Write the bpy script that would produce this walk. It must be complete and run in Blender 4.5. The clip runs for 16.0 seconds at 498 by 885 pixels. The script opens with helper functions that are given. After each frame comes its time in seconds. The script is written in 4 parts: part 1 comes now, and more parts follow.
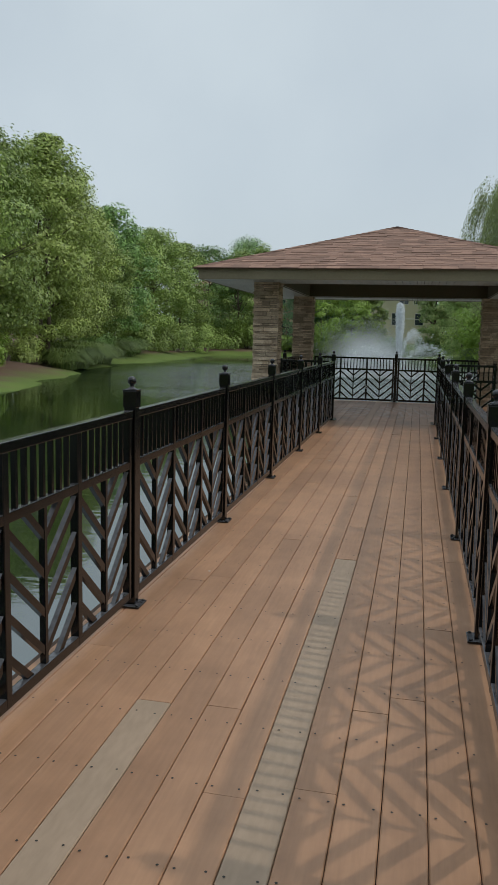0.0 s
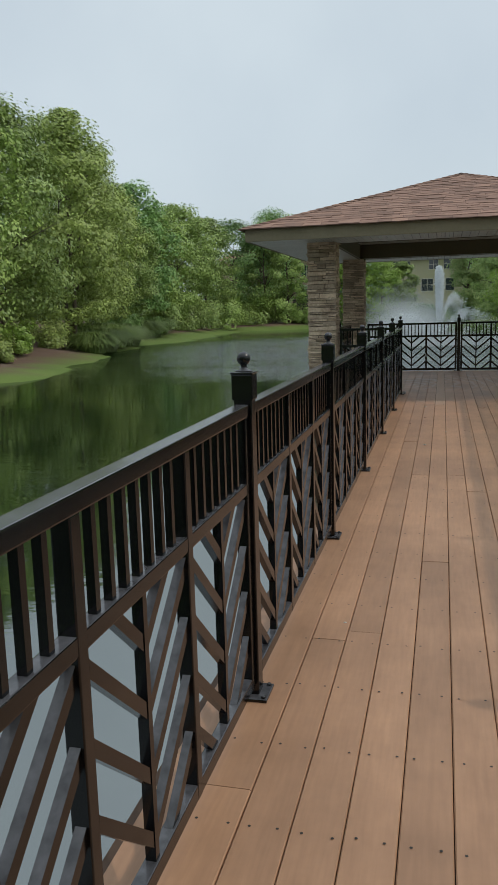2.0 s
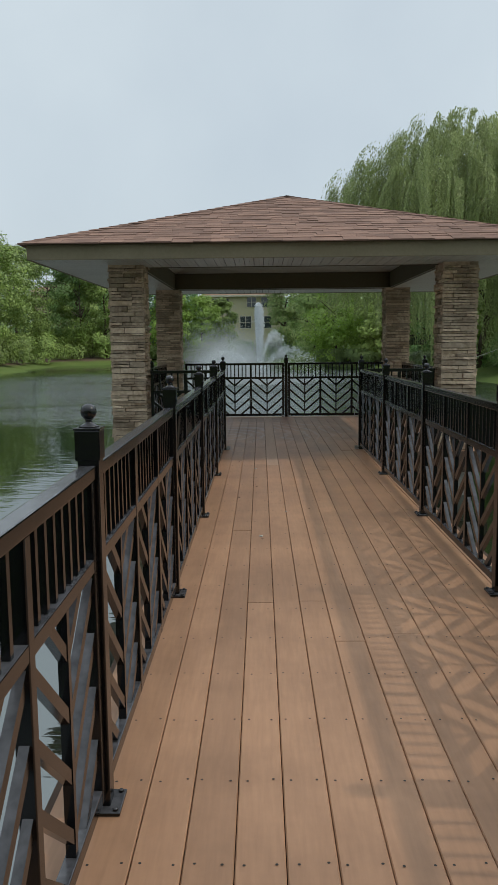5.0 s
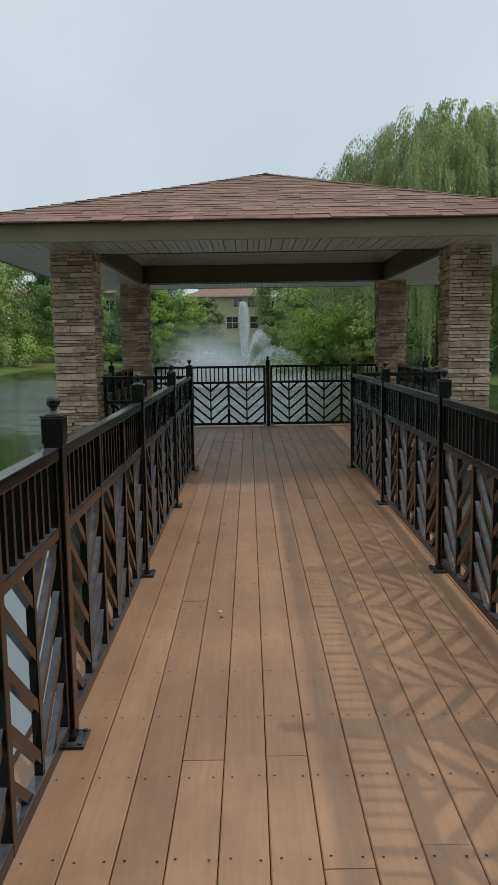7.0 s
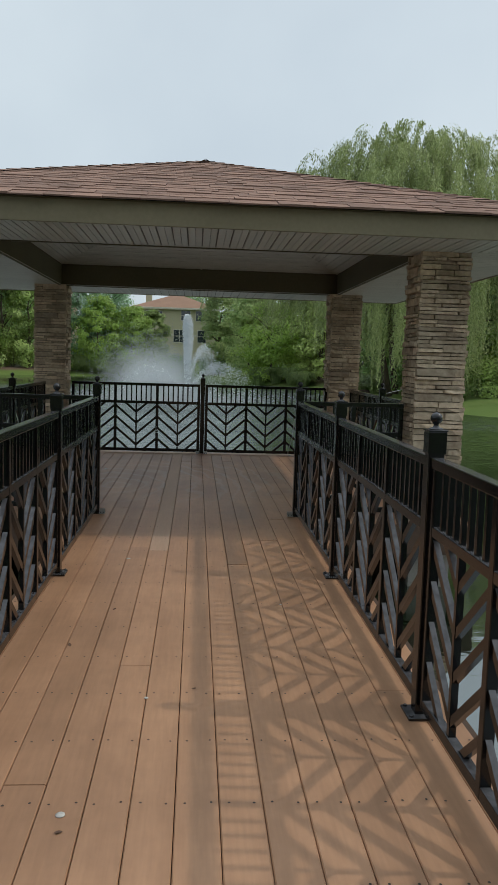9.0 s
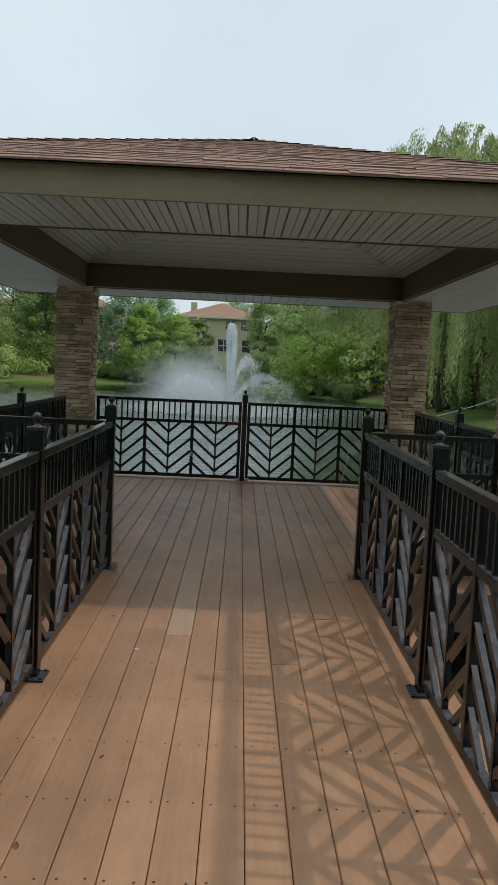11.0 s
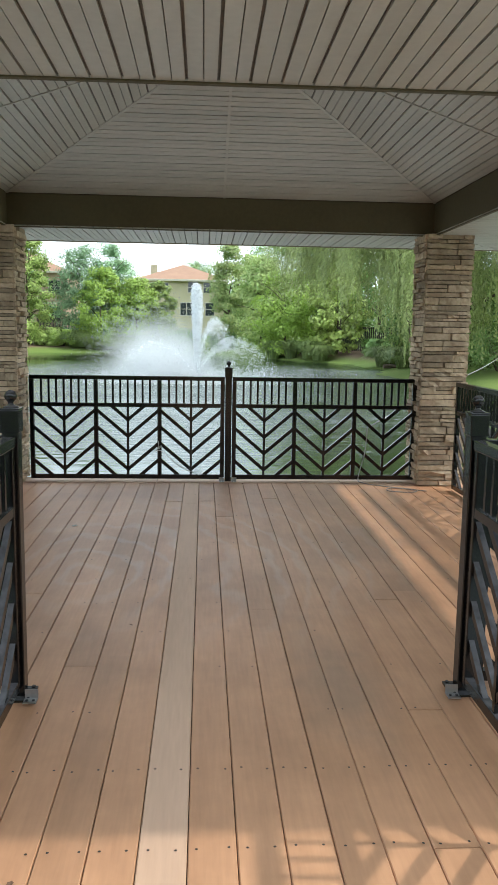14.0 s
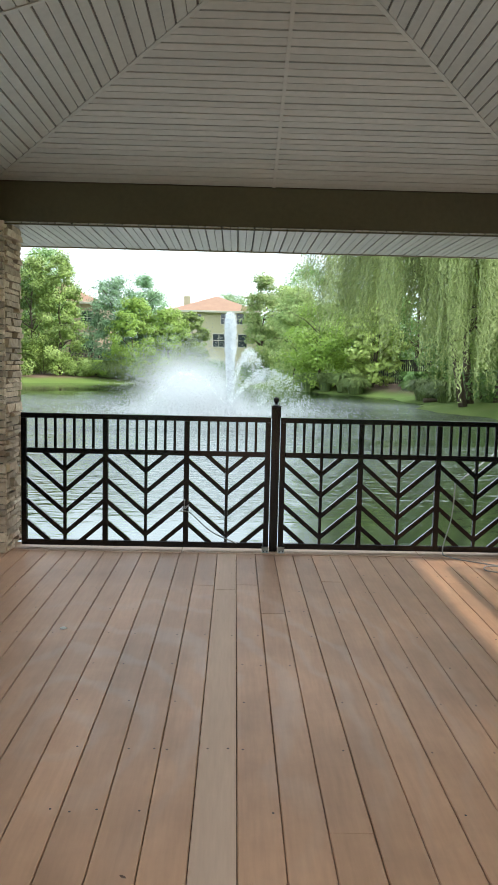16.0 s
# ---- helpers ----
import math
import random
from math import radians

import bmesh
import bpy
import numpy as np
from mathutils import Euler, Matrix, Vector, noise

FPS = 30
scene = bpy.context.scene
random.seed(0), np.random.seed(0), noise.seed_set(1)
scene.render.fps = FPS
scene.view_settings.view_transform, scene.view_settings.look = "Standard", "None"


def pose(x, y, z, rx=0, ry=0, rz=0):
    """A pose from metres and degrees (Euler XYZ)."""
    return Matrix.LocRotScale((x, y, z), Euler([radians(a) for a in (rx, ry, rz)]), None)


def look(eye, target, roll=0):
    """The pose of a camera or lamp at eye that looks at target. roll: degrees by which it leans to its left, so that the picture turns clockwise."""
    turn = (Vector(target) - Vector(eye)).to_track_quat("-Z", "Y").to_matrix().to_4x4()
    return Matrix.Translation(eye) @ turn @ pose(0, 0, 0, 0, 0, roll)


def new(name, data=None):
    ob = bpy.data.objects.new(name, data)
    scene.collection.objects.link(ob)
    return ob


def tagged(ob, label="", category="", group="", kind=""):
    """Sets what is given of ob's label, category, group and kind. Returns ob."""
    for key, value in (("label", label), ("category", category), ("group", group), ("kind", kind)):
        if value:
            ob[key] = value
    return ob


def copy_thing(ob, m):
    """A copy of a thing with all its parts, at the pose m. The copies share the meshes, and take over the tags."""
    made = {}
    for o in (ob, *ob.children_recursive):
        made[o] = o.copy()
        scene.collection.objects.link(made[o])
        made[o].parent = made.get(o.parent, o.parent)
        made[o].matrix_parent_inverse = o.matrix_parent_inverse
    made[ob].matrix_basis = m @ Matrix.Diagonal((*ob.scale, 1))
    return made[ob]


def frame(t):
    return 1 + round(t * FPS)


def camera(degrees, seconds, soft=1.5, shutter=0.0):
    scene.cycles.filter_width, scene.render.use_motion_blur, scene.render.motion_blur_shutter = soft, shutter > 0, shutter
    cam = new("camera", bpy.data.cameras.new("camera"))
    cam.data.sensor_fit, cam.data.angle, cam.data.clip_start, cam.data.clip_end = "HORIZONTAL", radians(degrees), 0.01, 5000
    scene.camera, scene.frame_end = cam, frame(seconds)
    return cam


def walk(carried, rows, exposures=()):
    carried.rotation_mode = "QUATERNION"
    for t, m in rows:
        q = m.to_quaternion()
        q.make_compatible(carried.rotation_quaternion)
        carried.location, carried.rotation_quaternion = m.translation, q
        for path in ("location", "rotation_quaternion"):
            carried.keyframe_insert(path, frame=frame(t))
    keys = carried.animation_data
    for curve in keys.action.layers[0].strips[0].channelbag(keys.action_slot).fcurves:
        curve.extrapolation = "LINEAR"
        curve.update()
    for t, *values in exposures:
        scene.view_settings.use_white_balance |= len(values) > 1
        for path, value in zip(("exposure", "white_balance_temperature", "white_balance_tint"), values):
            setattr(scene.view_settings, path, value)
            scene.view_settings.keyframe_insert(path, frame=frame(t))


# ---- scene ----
cam = camera(35.8, 16.0, soft=1.0)
PATH = [
    (0, (0.544, -0.203, 1.458), (0.13, 1.734, 1.185), 1.4),
    (0.5, (0.328, 0.079, 1.428), (-0.148, 2.002, 1.152), 0.4),
    (1, (0.15, 0.409, 1.41), (-0.33, 2.329, 1.12), -0.6),
    (1.5, (-0.071, 0.708, 1.376), (-0.551, 2.622, 1.048), -1.6),
    (2, (-0.249, 1.071, 1.368), (-0.733, 2.983, 1.034), -1.6),
    (2.5, (-0.362, 1.461, 1.426), (-0.754, 3.402, 1.14), -1.5),
    (3, (-0.472, 1.85, 1.437), (-0.725, 3.82, 1.202), -1.5),
    (3.5, (-0.462, 2.204, 1.429), (-0.612, 4.187, 1.219), -0.4),
    (4, (-0.43, 2.593, 1.426), (-0.509, 4.579, 1.204), 0.1),
    (4.2, (-0.436, 2.748, 1.421), (-0.491, 4.734, 1.187), 0.2),
    (6.3, (-0.261, 4.457, 1.393), (-0.296, 6.439, 1.131), -1.1),
    (6.5, (-0.242, 4.612, 1.419), (-0.281, 6.595, 1.156), -1.1),
    (7, (-0.238, 5.005, 1.396), (-0.241, 6.989, 1.143), -0.9),
    (7.5, (-0.227, 5.397, 1.415), (-0.201, 7.383, 1.182), -0.3),
    (8, (-0.131, 5.807, 1.426), (-0.050, 7.794, 1.209), 0.9),
    (8.2, (-0.106, 5.969, 1.401), (0.014, 7.954, 1.186), 1.1),
    (10.3, (0.057, 7.625, 1.453), (0.184, 9.61, 1.247), 2.5),
    (10.5, (0.048, 7.748, 1.44), (0.138, 9.736, 1.239), 2.6),
    (11, (0.004, 8.124, 1.476), (0.034, 10.114, 1.285), 2.7),
    (11.5, (-0.077, 8.52, 1.488), (-0.033, 10.508, 1.271), 1.6),
    (12, (-0.103, 8.915, 1.469), (-0.063, 10.9, 1.226), 1.5),
    (12.5, (-0.092, 9.341, 1.442), (-0.026, 11.325, 1.206), 1.5),
    (13, (-0.123, 9.762, 1.474), (-0.011, 11.744, 1.226), 1.1),
    (13.5, (-0.128, 10.181, 1.456), (-0.026, 12.163, 1.209), 1.1),
    (14, (-0.165, 10.613, 1.467), (-0.046, 12.59, 1.185), 0.9),
    (14.5, (-0.208, 11.078, 1.451), (-0.101, 13.05, 1.139), 0.8),
    (15, (-0.18, 11.487, 1.447), (-0.111, 13.466, 1.171), 1.3),
    (15.5, (-0.233, 11.898, 1.416), (-0.151, 13.883, 1.183), 1.4),
    (16, (-0.235, 12.328, 1.434), (-0.196, 14.317, 1.232), 1.3),
]
walk(cam, [(t, look(eye, target, roll)) for t, eye, target, roll in PATH],
     exposures=((0.0, 0.02), (1.5, 0.0), (2.5, 0.24), (3.5, 0.1), (8.0, 0.12), (11.0, 0.31), (12.0, 0.49), (12.5, 0.74), (13.0, 1.08), (13.5, 1.32), (14.5, 1.88), (15.0, 1.7), (15.5, 1.72), (16.0, 1.82)))

# ---- light ----
SUN_X, SUN_Y = 0.86, -0.065          # the way towards the sun for one metre of height
world = bpy.data.worlds.new("world")
scene.world = world
world.use_nodes = True
wn, wl = world.node_tree.nodes, world.node_tree.links
wn.clear()
sky = wn.new("ShaderNodeTexSky")
sky.sky_type, sky.sun_disc = "NISHITA", False
sky.sun_elevation = math.atan2(1.0, math.hypot(SUN_X, SUN_Y))
sky.sun_rotation = math.atan2(SUN_X, SUN_Y)
sky.air_density, sky.dust_density, sky.ozone_density = 1.0, 3.0, 1.0
cloud = wn.new("ShaderNodeTexNoise")
cloud.inputs["Scale"].default_value, cloud.inputs["Detail"].default_value = 2.2, 5.0
veil = wn.new("ShaderNodeMapRange")
veil.inputs["From Min"].default_value, veil.inputs["From Max"].default_value = 0.3, 0.7
veil.inputs["To Min"].default_value, veil.inputs["To Max"].default_value = 0.72, 0.95
haze = wn.new("ShaderNodeMix")
haze.data_type = "RGBA"
haze.inputs["B"].default_value = (6.1, 6.95, 7.5, 1)
back = wn.new("ShaderNodeBackground")
back.inputs["Strength"].default_value = 0.1
wout = wn.new("ShaderNodeOutputWorld")
wl.new(cloud.outputs["Fac"], veil.inputs["Value"])
wl.new(veil.outputs["Result"], haze.inputs["Factor"])
wl.new(sky.outputs["Color"], haze.inputs["A"])
wl.new(haze.outputs["Result"], back.inputs["Color"])
wl.new(back.outputs["Background"], wout.inputs["Surface"])
sun = new("sun", bpy.data.lights.new("sun", "SUN"))
sun.data.energy, sun.data.angle, sun.data.color = 0.78, radians(1.25), (1.0, 0.93, 0.82)
sun.matrix_world = look((SUN_X * 60, 15 + SUN_Y * 60, 60), (0, 15, 0))


# ---- materials ----
def surf(name, base, second=None, rough=0.6, metal=0.0, scale=3.0, fine=40.0, bump=0.2, amount=0.5, rand=0.0, stretch=(1, 1, 1), island=False, spec=0.5, dist=0.01):
    """A plain surface: two tones mixed by coarse and fine noise in metres, fine relief, and a tone of its own for each piece."""
    m = bpy.data.materials.new(name)
    m.use_nodes = True
    n, l = m.node_tree.nodes, m.node_tree.links
    p = n["Principled BSDF"]
    second = second or tuple(c * 0.7 for c in base)
    geo = n.new("ShaderNodeNewGeometry")
    mp = n.new("ShaderNodeMapping")
    mp.inputs["Scale"].default_value = stretch
    l.new(geo.outputs["Position"], mp.inputs["Vector"])
    a, b = n.new("ShaderNodeTexNoise"), n.new("ShaderNodeTexNoise")
    a.inputs["Scale"].default_value, a.inputs["Detail"].default_value = scale, 4
    b.inputs["Scale"].default_value, b.inputs["Detail"].default_value = fine, 3
    l.new(mp.outputs["Vector"], a.inputs["Vector"])
    l.new(mp.outputs["Vector"], b.inputs["Vector"])
    s = n.new("ShaderNodeMath")
    s.operation = "MULTIPLY_ADD"
    s.inputs[1].default_value, s.inputs[2].default_value = 0.45, 0.0
    l.new(b.outputs["Fac"], s.inputs[0])
    t = n.new("ShaderNodeMath")
    t.operation = "MULTIPLY_ADD"
    t.inputs[1].default_value = 0.6
    l.new(a.outputs["Fac"], t.inputs[0])
    l.new(s.outputs[0], t.inputs[2])
    r = n.new("ShaderNodeMapRange")
    r.inputs["From Min"].default_value, r.inputs["From Max"].default_value = 0.35, 0.7
    r.inputs["To Max"].default_value = amount * 2
    l.new(t.outputs[0], r.inputs["Value"])
    mix = n.new("ShaderNodeMix")
    mix.data_type = "RGBA"
    mix.inputs["A"].default_value, mix.inputs["B"].default_value = (*base, 1), (*second, 1)
    l.new(r.outputs["Result"], mix.inputs["Factor"])
    colour = mix.outputs["Result"]
    if rand:
        src = geo.outputs["Random Per Island"]
        if not island:
            src = n.new("ShaderNodeObjectInfo").outputs["Random"]
        k = n.new("ShaderNodeMapRange")
        k.inputs["To Min"].default_value, k.inputs["To Max"].default_value = 1 - rand, 1 + rand
        l.new(src, k.inputs["Value"])
        hs = n.new("ShaderNodeHueSaturation")
        l.new(k.outputs["Result"], hs.inputs["Value"])
        l.new(colour, hs.inputs["Color"])
        colour = hs.outputs["Color"]
    l.new(colour, p.inputs["Base Color"])
    p.inputs["Roughness"].default_value, p.inputs["Metallic"].default_value = rough, metal
    p.inputs["Specular IOR Level"].default_value = spec
    if bump:
        bp = n.new("ShaderNodeBump")
        bp.inputs["Strength"].default_value, bp.inputs["Distance"].default_value = bump, dist
        l.new(t.outputs[0], bp.inputs["Height"])
        l.new(bp.outputs["Normal"], p.inputs["Normal"])
    return m


def leaf(name, base, other, through_light=0.35, patch=(0.45, 0.45, 0.45), own=0.6, shared=0.5):
    """Leaves: two tones varied leaf by leaf, with some light passing through."""
    m = bpy.data.materials.new(name)
    m.use_nodes = True
    n, l = m.node_tree.nodes, m.node_tree.links
    p, out = n["Principled BSDF"], n["Material Output"]
    geo, info = n.new("ShaderNodeNewGeometry"), n.new("ShaderNodeObjectInfo")
    nz = n.new("ShaderNodeTexNoise")
    nz.inputs["Scale"].default_value = 1.0
    mp = n.new("ShaderNodeMapping")
    mp.inputs["Scale"].default_value = patch
    l.new(geo.outputs["Position"], mp.inputs["Vector"])
    l.new(mp.outputs["Vector"], nz.inputs["Vector"])
    av = n.new("ShaderNodeMath")
    av.operation = "MULTIPLY_ADD"
    av.inputs[1].default_value = own
    l.new(geo.outputs["Random Per Island"], av.inputs[0])
    sc = n.new("ShaderNodeMath")
    sc.operation = "MULTIPLY"
    sc.inputs[1].default_value = shared
    l.new(nz.outputs["Fac"], sc.inputs[0])
    l.new(sc.outputs[0], av.inputs[2])
    mix = n.new("ShaderNodeMix")
    mix.data_type = "RGBA"
    mix.inputs["A"].default_value, mix.inputs["B"].default_value = (*base, 1), (*other, 1)
    l.new(av.outputs[0], mix.inputs["Factor"])
    k = n.new("ShaderNodeMapRange")
    k.inputs["To Min"].default_value, k.inputs["To Max"].default_value = 0.8, 1.2
    l.new(info.outputs["Random"], k.inputs["Value"])
    hs = n.new("ShaderNodeHueSaturation")
    l.new(k.outputs["Result"], hs.inputs["Value"])
    l.new(mix.outputs["Result"], hs.inputs["Color"])
    l.new(hs.outputs["Color"], p.inputs["Base Color"])
    p.inputs["Roughness"].default_value = 0.42
    p.inputs["Specular IOR Level"].default_value = 0.5
    tr = n.new("ShaderNodeBsdfTranslucent")
    l.new(hs.outputs["Color"], tr.inputs["Color"])
    sh = n.new("ShaderNodeMixShader")
    sh.inputs["Fac"].default_value = through_light
    l.new(p.outputs["BSDF"], sh.inputs[1])
    l.new(tr.outputs["BSDF"], sh.inputs[2])
    l.new(sh.outputs["Shader"], out.inputs["Surface"])
    return m


def water_material():
    m = bpy.data.materials.new("pond_water")
    m.use_nodes = True
    n, l = m.node_tree.nodes, m.node_tree.links
    n.remove(n["Principled BSDF"])
    out = n["Material Output"]
    geo = n.new("ShaderNodeNewGeometry")
    mp = n.new("ShaderNodeMapping")
    mp.inputs["Scale"].default_value = (0.8, 2.2, 1)
    l.new(geo.outputs["Position"], mp.inputs["Vector"])
    a, b = n.new("ShaderNodeTexNoise"), n.new("ShaderNodeTexNoise")
    a.inputs["Scale"].default_value, a.inputs["Detail"].default_value = 2.5, 3
    b.inputs["Scale"].default_value, b.inputs["Detail"].default_value = 0.12, 2
    l.new(mp.outputs["Vector"], a.inputs["Vector"])
    l.new(mp.outputs["Vector"], b.inputs["Vector"])
    # ripples grow towards the fountain
    d = n.new("ShaderNodeVectorMath")
    d.operation = "DISTANCE"
    d.inputs[1].default_value = (-0.5, 43.0, -0.6)
    l.new(geo.outputs["Position"], d.inputs[0])
    near = n.new("ShaderNodeMapRange")
    near.inputs["From Min"].default_value, near.inputs["From Max"].default_value = 3.0, 23.5
    near.inputs["To Min"].default_value, near.inputs["To Max"].default_value = 0.20, 0.0032
    l.new(d.outputs["Value"], near.inputs["Value"])
    patch = n.new("ShaderNodeMapRange")
    patch.inputs["From Min"].default_value, patch.inputs["From Max"].default_value = 0.35, 0.65
    patch.inputs["To Min"].default_value, patch.inputs["To Max"].default_value = 0.5, 1.5
    l.new(b.outputs["Fac"], patch.inputs["Value"])
    mul = n.new("ShaderNodeMath")
    mul.operation = "MULTIPLY"
    l.new(near.outputs["Result"], mul.inputs[0])
    l.new(patch.outputs["Result"], mul.inputs[1])
    bp = n.new("ShaderNodeBump")
    bp.inputs["Strength"].default_value = 1.0
    l.new(mul.outputs[0], bp.inputs["Distance"])
    l.new(a.outputs["Fac"], bp.inputs["Height"])
    dif, glo, fr, sh = n.new("ShaderNodeBsdfDiffuse"), n.new("ShaderNodeBsdfGlossy"), n.new("ShaderNodeFresnel"), n.new("ShaderNodeMixShader")
    dif.inputs["Color"].default_value = (0.008, 0.017, 0.008, 1)
    glo.inputs["Roughness"].default_value = 0.04
    glo.inputs["Color"].default_value = (0.92, 0.96, 0.95, 1)
    fr.inputs["IOR"].default_value = 4.0
    for s in (glo, fr, dif):
        l.new(bp.outputs["Normal"], s.inputs["Normal"])
    l.new(fr.outputs["Fac"], sh.inputs["Fac"])
    l.new(dif.outputs["BSDF"], sh.inputs[1])
    l.new(glo.outputs["BSDF"], sh.inputs[2])
    l.new(sh.outputs["Shader"], out.inputs["Surface"])
    return m


def spray_material(name, clear):
    m = bpy.data.materials.new(name)
    m.use_nodes = True
    n, l = m.node_tree.nodes, m.node_tree.links
    p, out = n["Principled BSDF"], n["Material Output"]
    p.inputs["Base Color"].default_value, p.inputs["Roughness"].default_value = (0.9, 0.93, 0.95, 1), 0.3
    tl, mx = n.new("ShaderNodeBsdfTranslucent"), n.new("ShaderNodeMixShader")
    tl.inputs["Color"].default_value = (0.9, 0.93, 0.95, 1)
    mx.inputs["Fac"].default_value = 0.5
    l.new(p.outputs["BSDF"], mx.inputs[1])
    l.new(tl.outputs["BSDF"], mx.inputs[2])
    tr, sh = n.new("ShaderNodeBsdfTransparent"), n.new("ShaderNodeMixShader")
    sh.inputs["Fac"].default_value = clear
    l.new(mx.outputs["Shader"], sh.inputs[1])
    l.new(tr.outputs["BSDF"], sh.inputs[2])
    l.new(sh.outputs["Shader"], out.inputs["Surface"])
    return m


BOARD = surf("tan_deck_board", (0.555, 0.31, 0.178), (0.435, 0.238, 0.135), 0.5, scale=1.3, fine=9, bump=0.25, amount=0.45, rand=0.10, stretch=(7, 0.6, 7), dist=0.004)


def scuffed(m):
    """Pale curved scuffs on the boards under the roof."""
    n, l = m.node_tree.nodes, m.node_tree.links
    p = n["Principled BSDF"]
    base = p.inputs["Base Color"].links[0].from_socket
    geo = n.new("ShaderNodeNewGeometry")
    spot = n.new("ShaderNodeVectorMath")
    spot.operation = "DISTANCE"
    spot.inputs[1].default_value = (-0.15, 15.7, 0.0)
    l.new(geo.outputs["Position"], spot.inputs[0])
    fade = n.new("ShaderNodeMapRange")
    fade.inputs["From Min"].default_value, fade.inputs["From Max"].default_value = 0.7, 1.9
    fade.inputs["To Min"].default_value, fade.inputs["To Max"].default_value = 1.0, 0.0
    l.new(spot.outputs["Value"], fade.inputs["Value"])
    wave = n.new("ShaderNodeTexWave")
    wave.wave_type, wave.rings_direction = "RINGS", "Z"
    wave.inputs["Scale"].default_value, wave.inputs["Distortion"].default_value = 1.5, 9.0
    wave.inputs["Detail"].default_value, wave.inputs["Detail Scale"].default_value = 4.0, 1.3
    mp = n.new("ShaderNodeMapping")
    mp.inputs["Location"].default_value = (0.9, -8.3, 0)
    mp.inputs["Scale"].default_value = (1.0, 0.55, 1.0)
    l.new(geo.outputs["Position"], mp.inputs["Vector"])
    l.new(mp.outputs["Vector"], wave.inputs["Vector"])
    thin = n.new("ShaderNodeMapRange")
    thin.inputs["From Min"].default_value, thin.inputs["From Max"].default_value = 0.72, 1.0
    thin.inputs["To Max"].default_value = 0.9
    l.new(wave.outputs["Fac"], thin.inputs["Value"])
    mul = n.new("ShaderNodeMath")
    mul.operation = "MULTIPLY"
    l.new(fade.outputs["Result"], mul.inputs[0])
    l.new(thin.outputs["Result"], mul.inputs[1])
    mx = n.new("ShaderNodeMix")
    mx.data_type = "RGBA"
    mx.inputs["B"].default_value = (0.46, 0.36, 0.28, 1)
    faint, gloss = n.new("ShaderNodeMath"), n.new("ShaderNodeMath")
    faint.operation, gloss.operation = "MULTIPLY", "MULTIPLY_ADD"
    faint.inputs[1].default_value = 0.12
    gloss.inputs[1].default_value, gloss.inputs[2].default_value = -0.12, 0.46
    l.new(mul.outputs[0], faint.inputs[0])
    l.new(mul.outputs[0], gloss.inputs[0])
    l.new(gloss.outputs[0], p.inputs["Roughness"])
    l.new(faint.outputs[0], mx.inputs["Factor"])
    l.new(base, mx.inputs["A"])
    # a dark smear left by standing water
    mp2 = n.new("ShaderNodeMapping")
    mp2.inputs["Scale"].default_value = (3.2, 1.0, 1.0)
    l.new(geo.outputs["Position"], mp2.inputs["Vector"])
    pool = n.new("ShaderNodeVectorMath")
    pool.operation = "DISTANCE"
    pool.inputs[1].default_value = (0.42 * 3.2, 13.7, 0.0)
    l.new(mp2.outputs["Vector"], pool.inputs[0])
    rim, ragged, add = n.new("ShaderNodeMapRange"), n.new("ShaderNodeTexNoise"), n.new("ShaderNodeMath")
    ragged.inputs["Scale"].default_value, ragged.inputs["Detail"].default_value = 5, 5
    l.new(geo.outputs["Position"], ragged.inputs["Vector"])
    add.operation = "ADD"
    l.new(pool.outputs["Value"], add.inputs[0])
    l.new(ragged.outputs["Fac"], add.inputs[1])
    rim.inputs["From Min"].default_value, rim.inputs["From Max"].default_value = 0.6, 1.25
    rim.inputs["To Min"].default_value, rim.inputs["To Max"].default_value = 0.45, 0.0
    l.new(add.outputs[0], rim.inputs["Value"])
    wet = n.new("ShaderNodeMix")
    wet.data_type = "RGBA"
    wet.inputs["B"].default_value = (0.22, 0.165, 0.125, 1)
    l.new(rim.outputs["Result"], wet.inputs["Factor"])
    l.new(mx.outputs["Result"], wet.inputs["A"])
    mx = wet
    stain, tone = n.new("ShaderNodeTexNoise"), n.new("ShaderNodeMapRange")
    stain.inputs["Scale"].default_value, stain.inputs["Detail"].default_value = 1.1, 6
    stain.inputs["Roughness"].default_value = 0.65
    tone.inputs["From Min"].default_value, tone.inputs["From Max"].default_value = 0.36, 0.62
    tone.inputs["To Min"].default_value, tone.inputs["To Max"].default_value = 0.80, 1.06
    l.new(geo.outputs["Position"], stain.inputs["Vector"])
    l.new(stain.outputs["Fac"], tone.inputs["Value"])
    hs = n.new("ShaderNodeHueSaturation")
    l.new(tone.outputs["Result"], hs.inputs["Value"])
    l.new(mx.outputs["Result"], hs.inputs["Color"])
    l.new(hs.outputs["Color"], p.inputs["Base Color"])


scuffed(BOARD)
BOARD_NEW = surf("pale_deck_board", (0.60, 0.41, 0.29), (0.50, 0.335, 0.235), 0.6, scale=1.5, fine=9, bump=0.25, amount=0.45, rand=0.04, stretch=(7, 0.6, 7), dist=0.004)
BOARD_GREY = surf("grey_deck_board", (0.465, 0.34, 0.24), (0.37, 0.27, 0.188), 0.6, scale=2.5, fine=12, bump=0.25, amount=0.5, rand=0.04, stretch=(4, 1, 4), dist=0.004)
SCREW = surf("dark_screw", (0.03, 0.025, 0.02), rough=0.5, bump=0)
TIMBER = surf("dark_timber", (0.12, 0.07, 0.045), (0.07, 0.045, 0.03), 0.8, scale=2, fine=20)
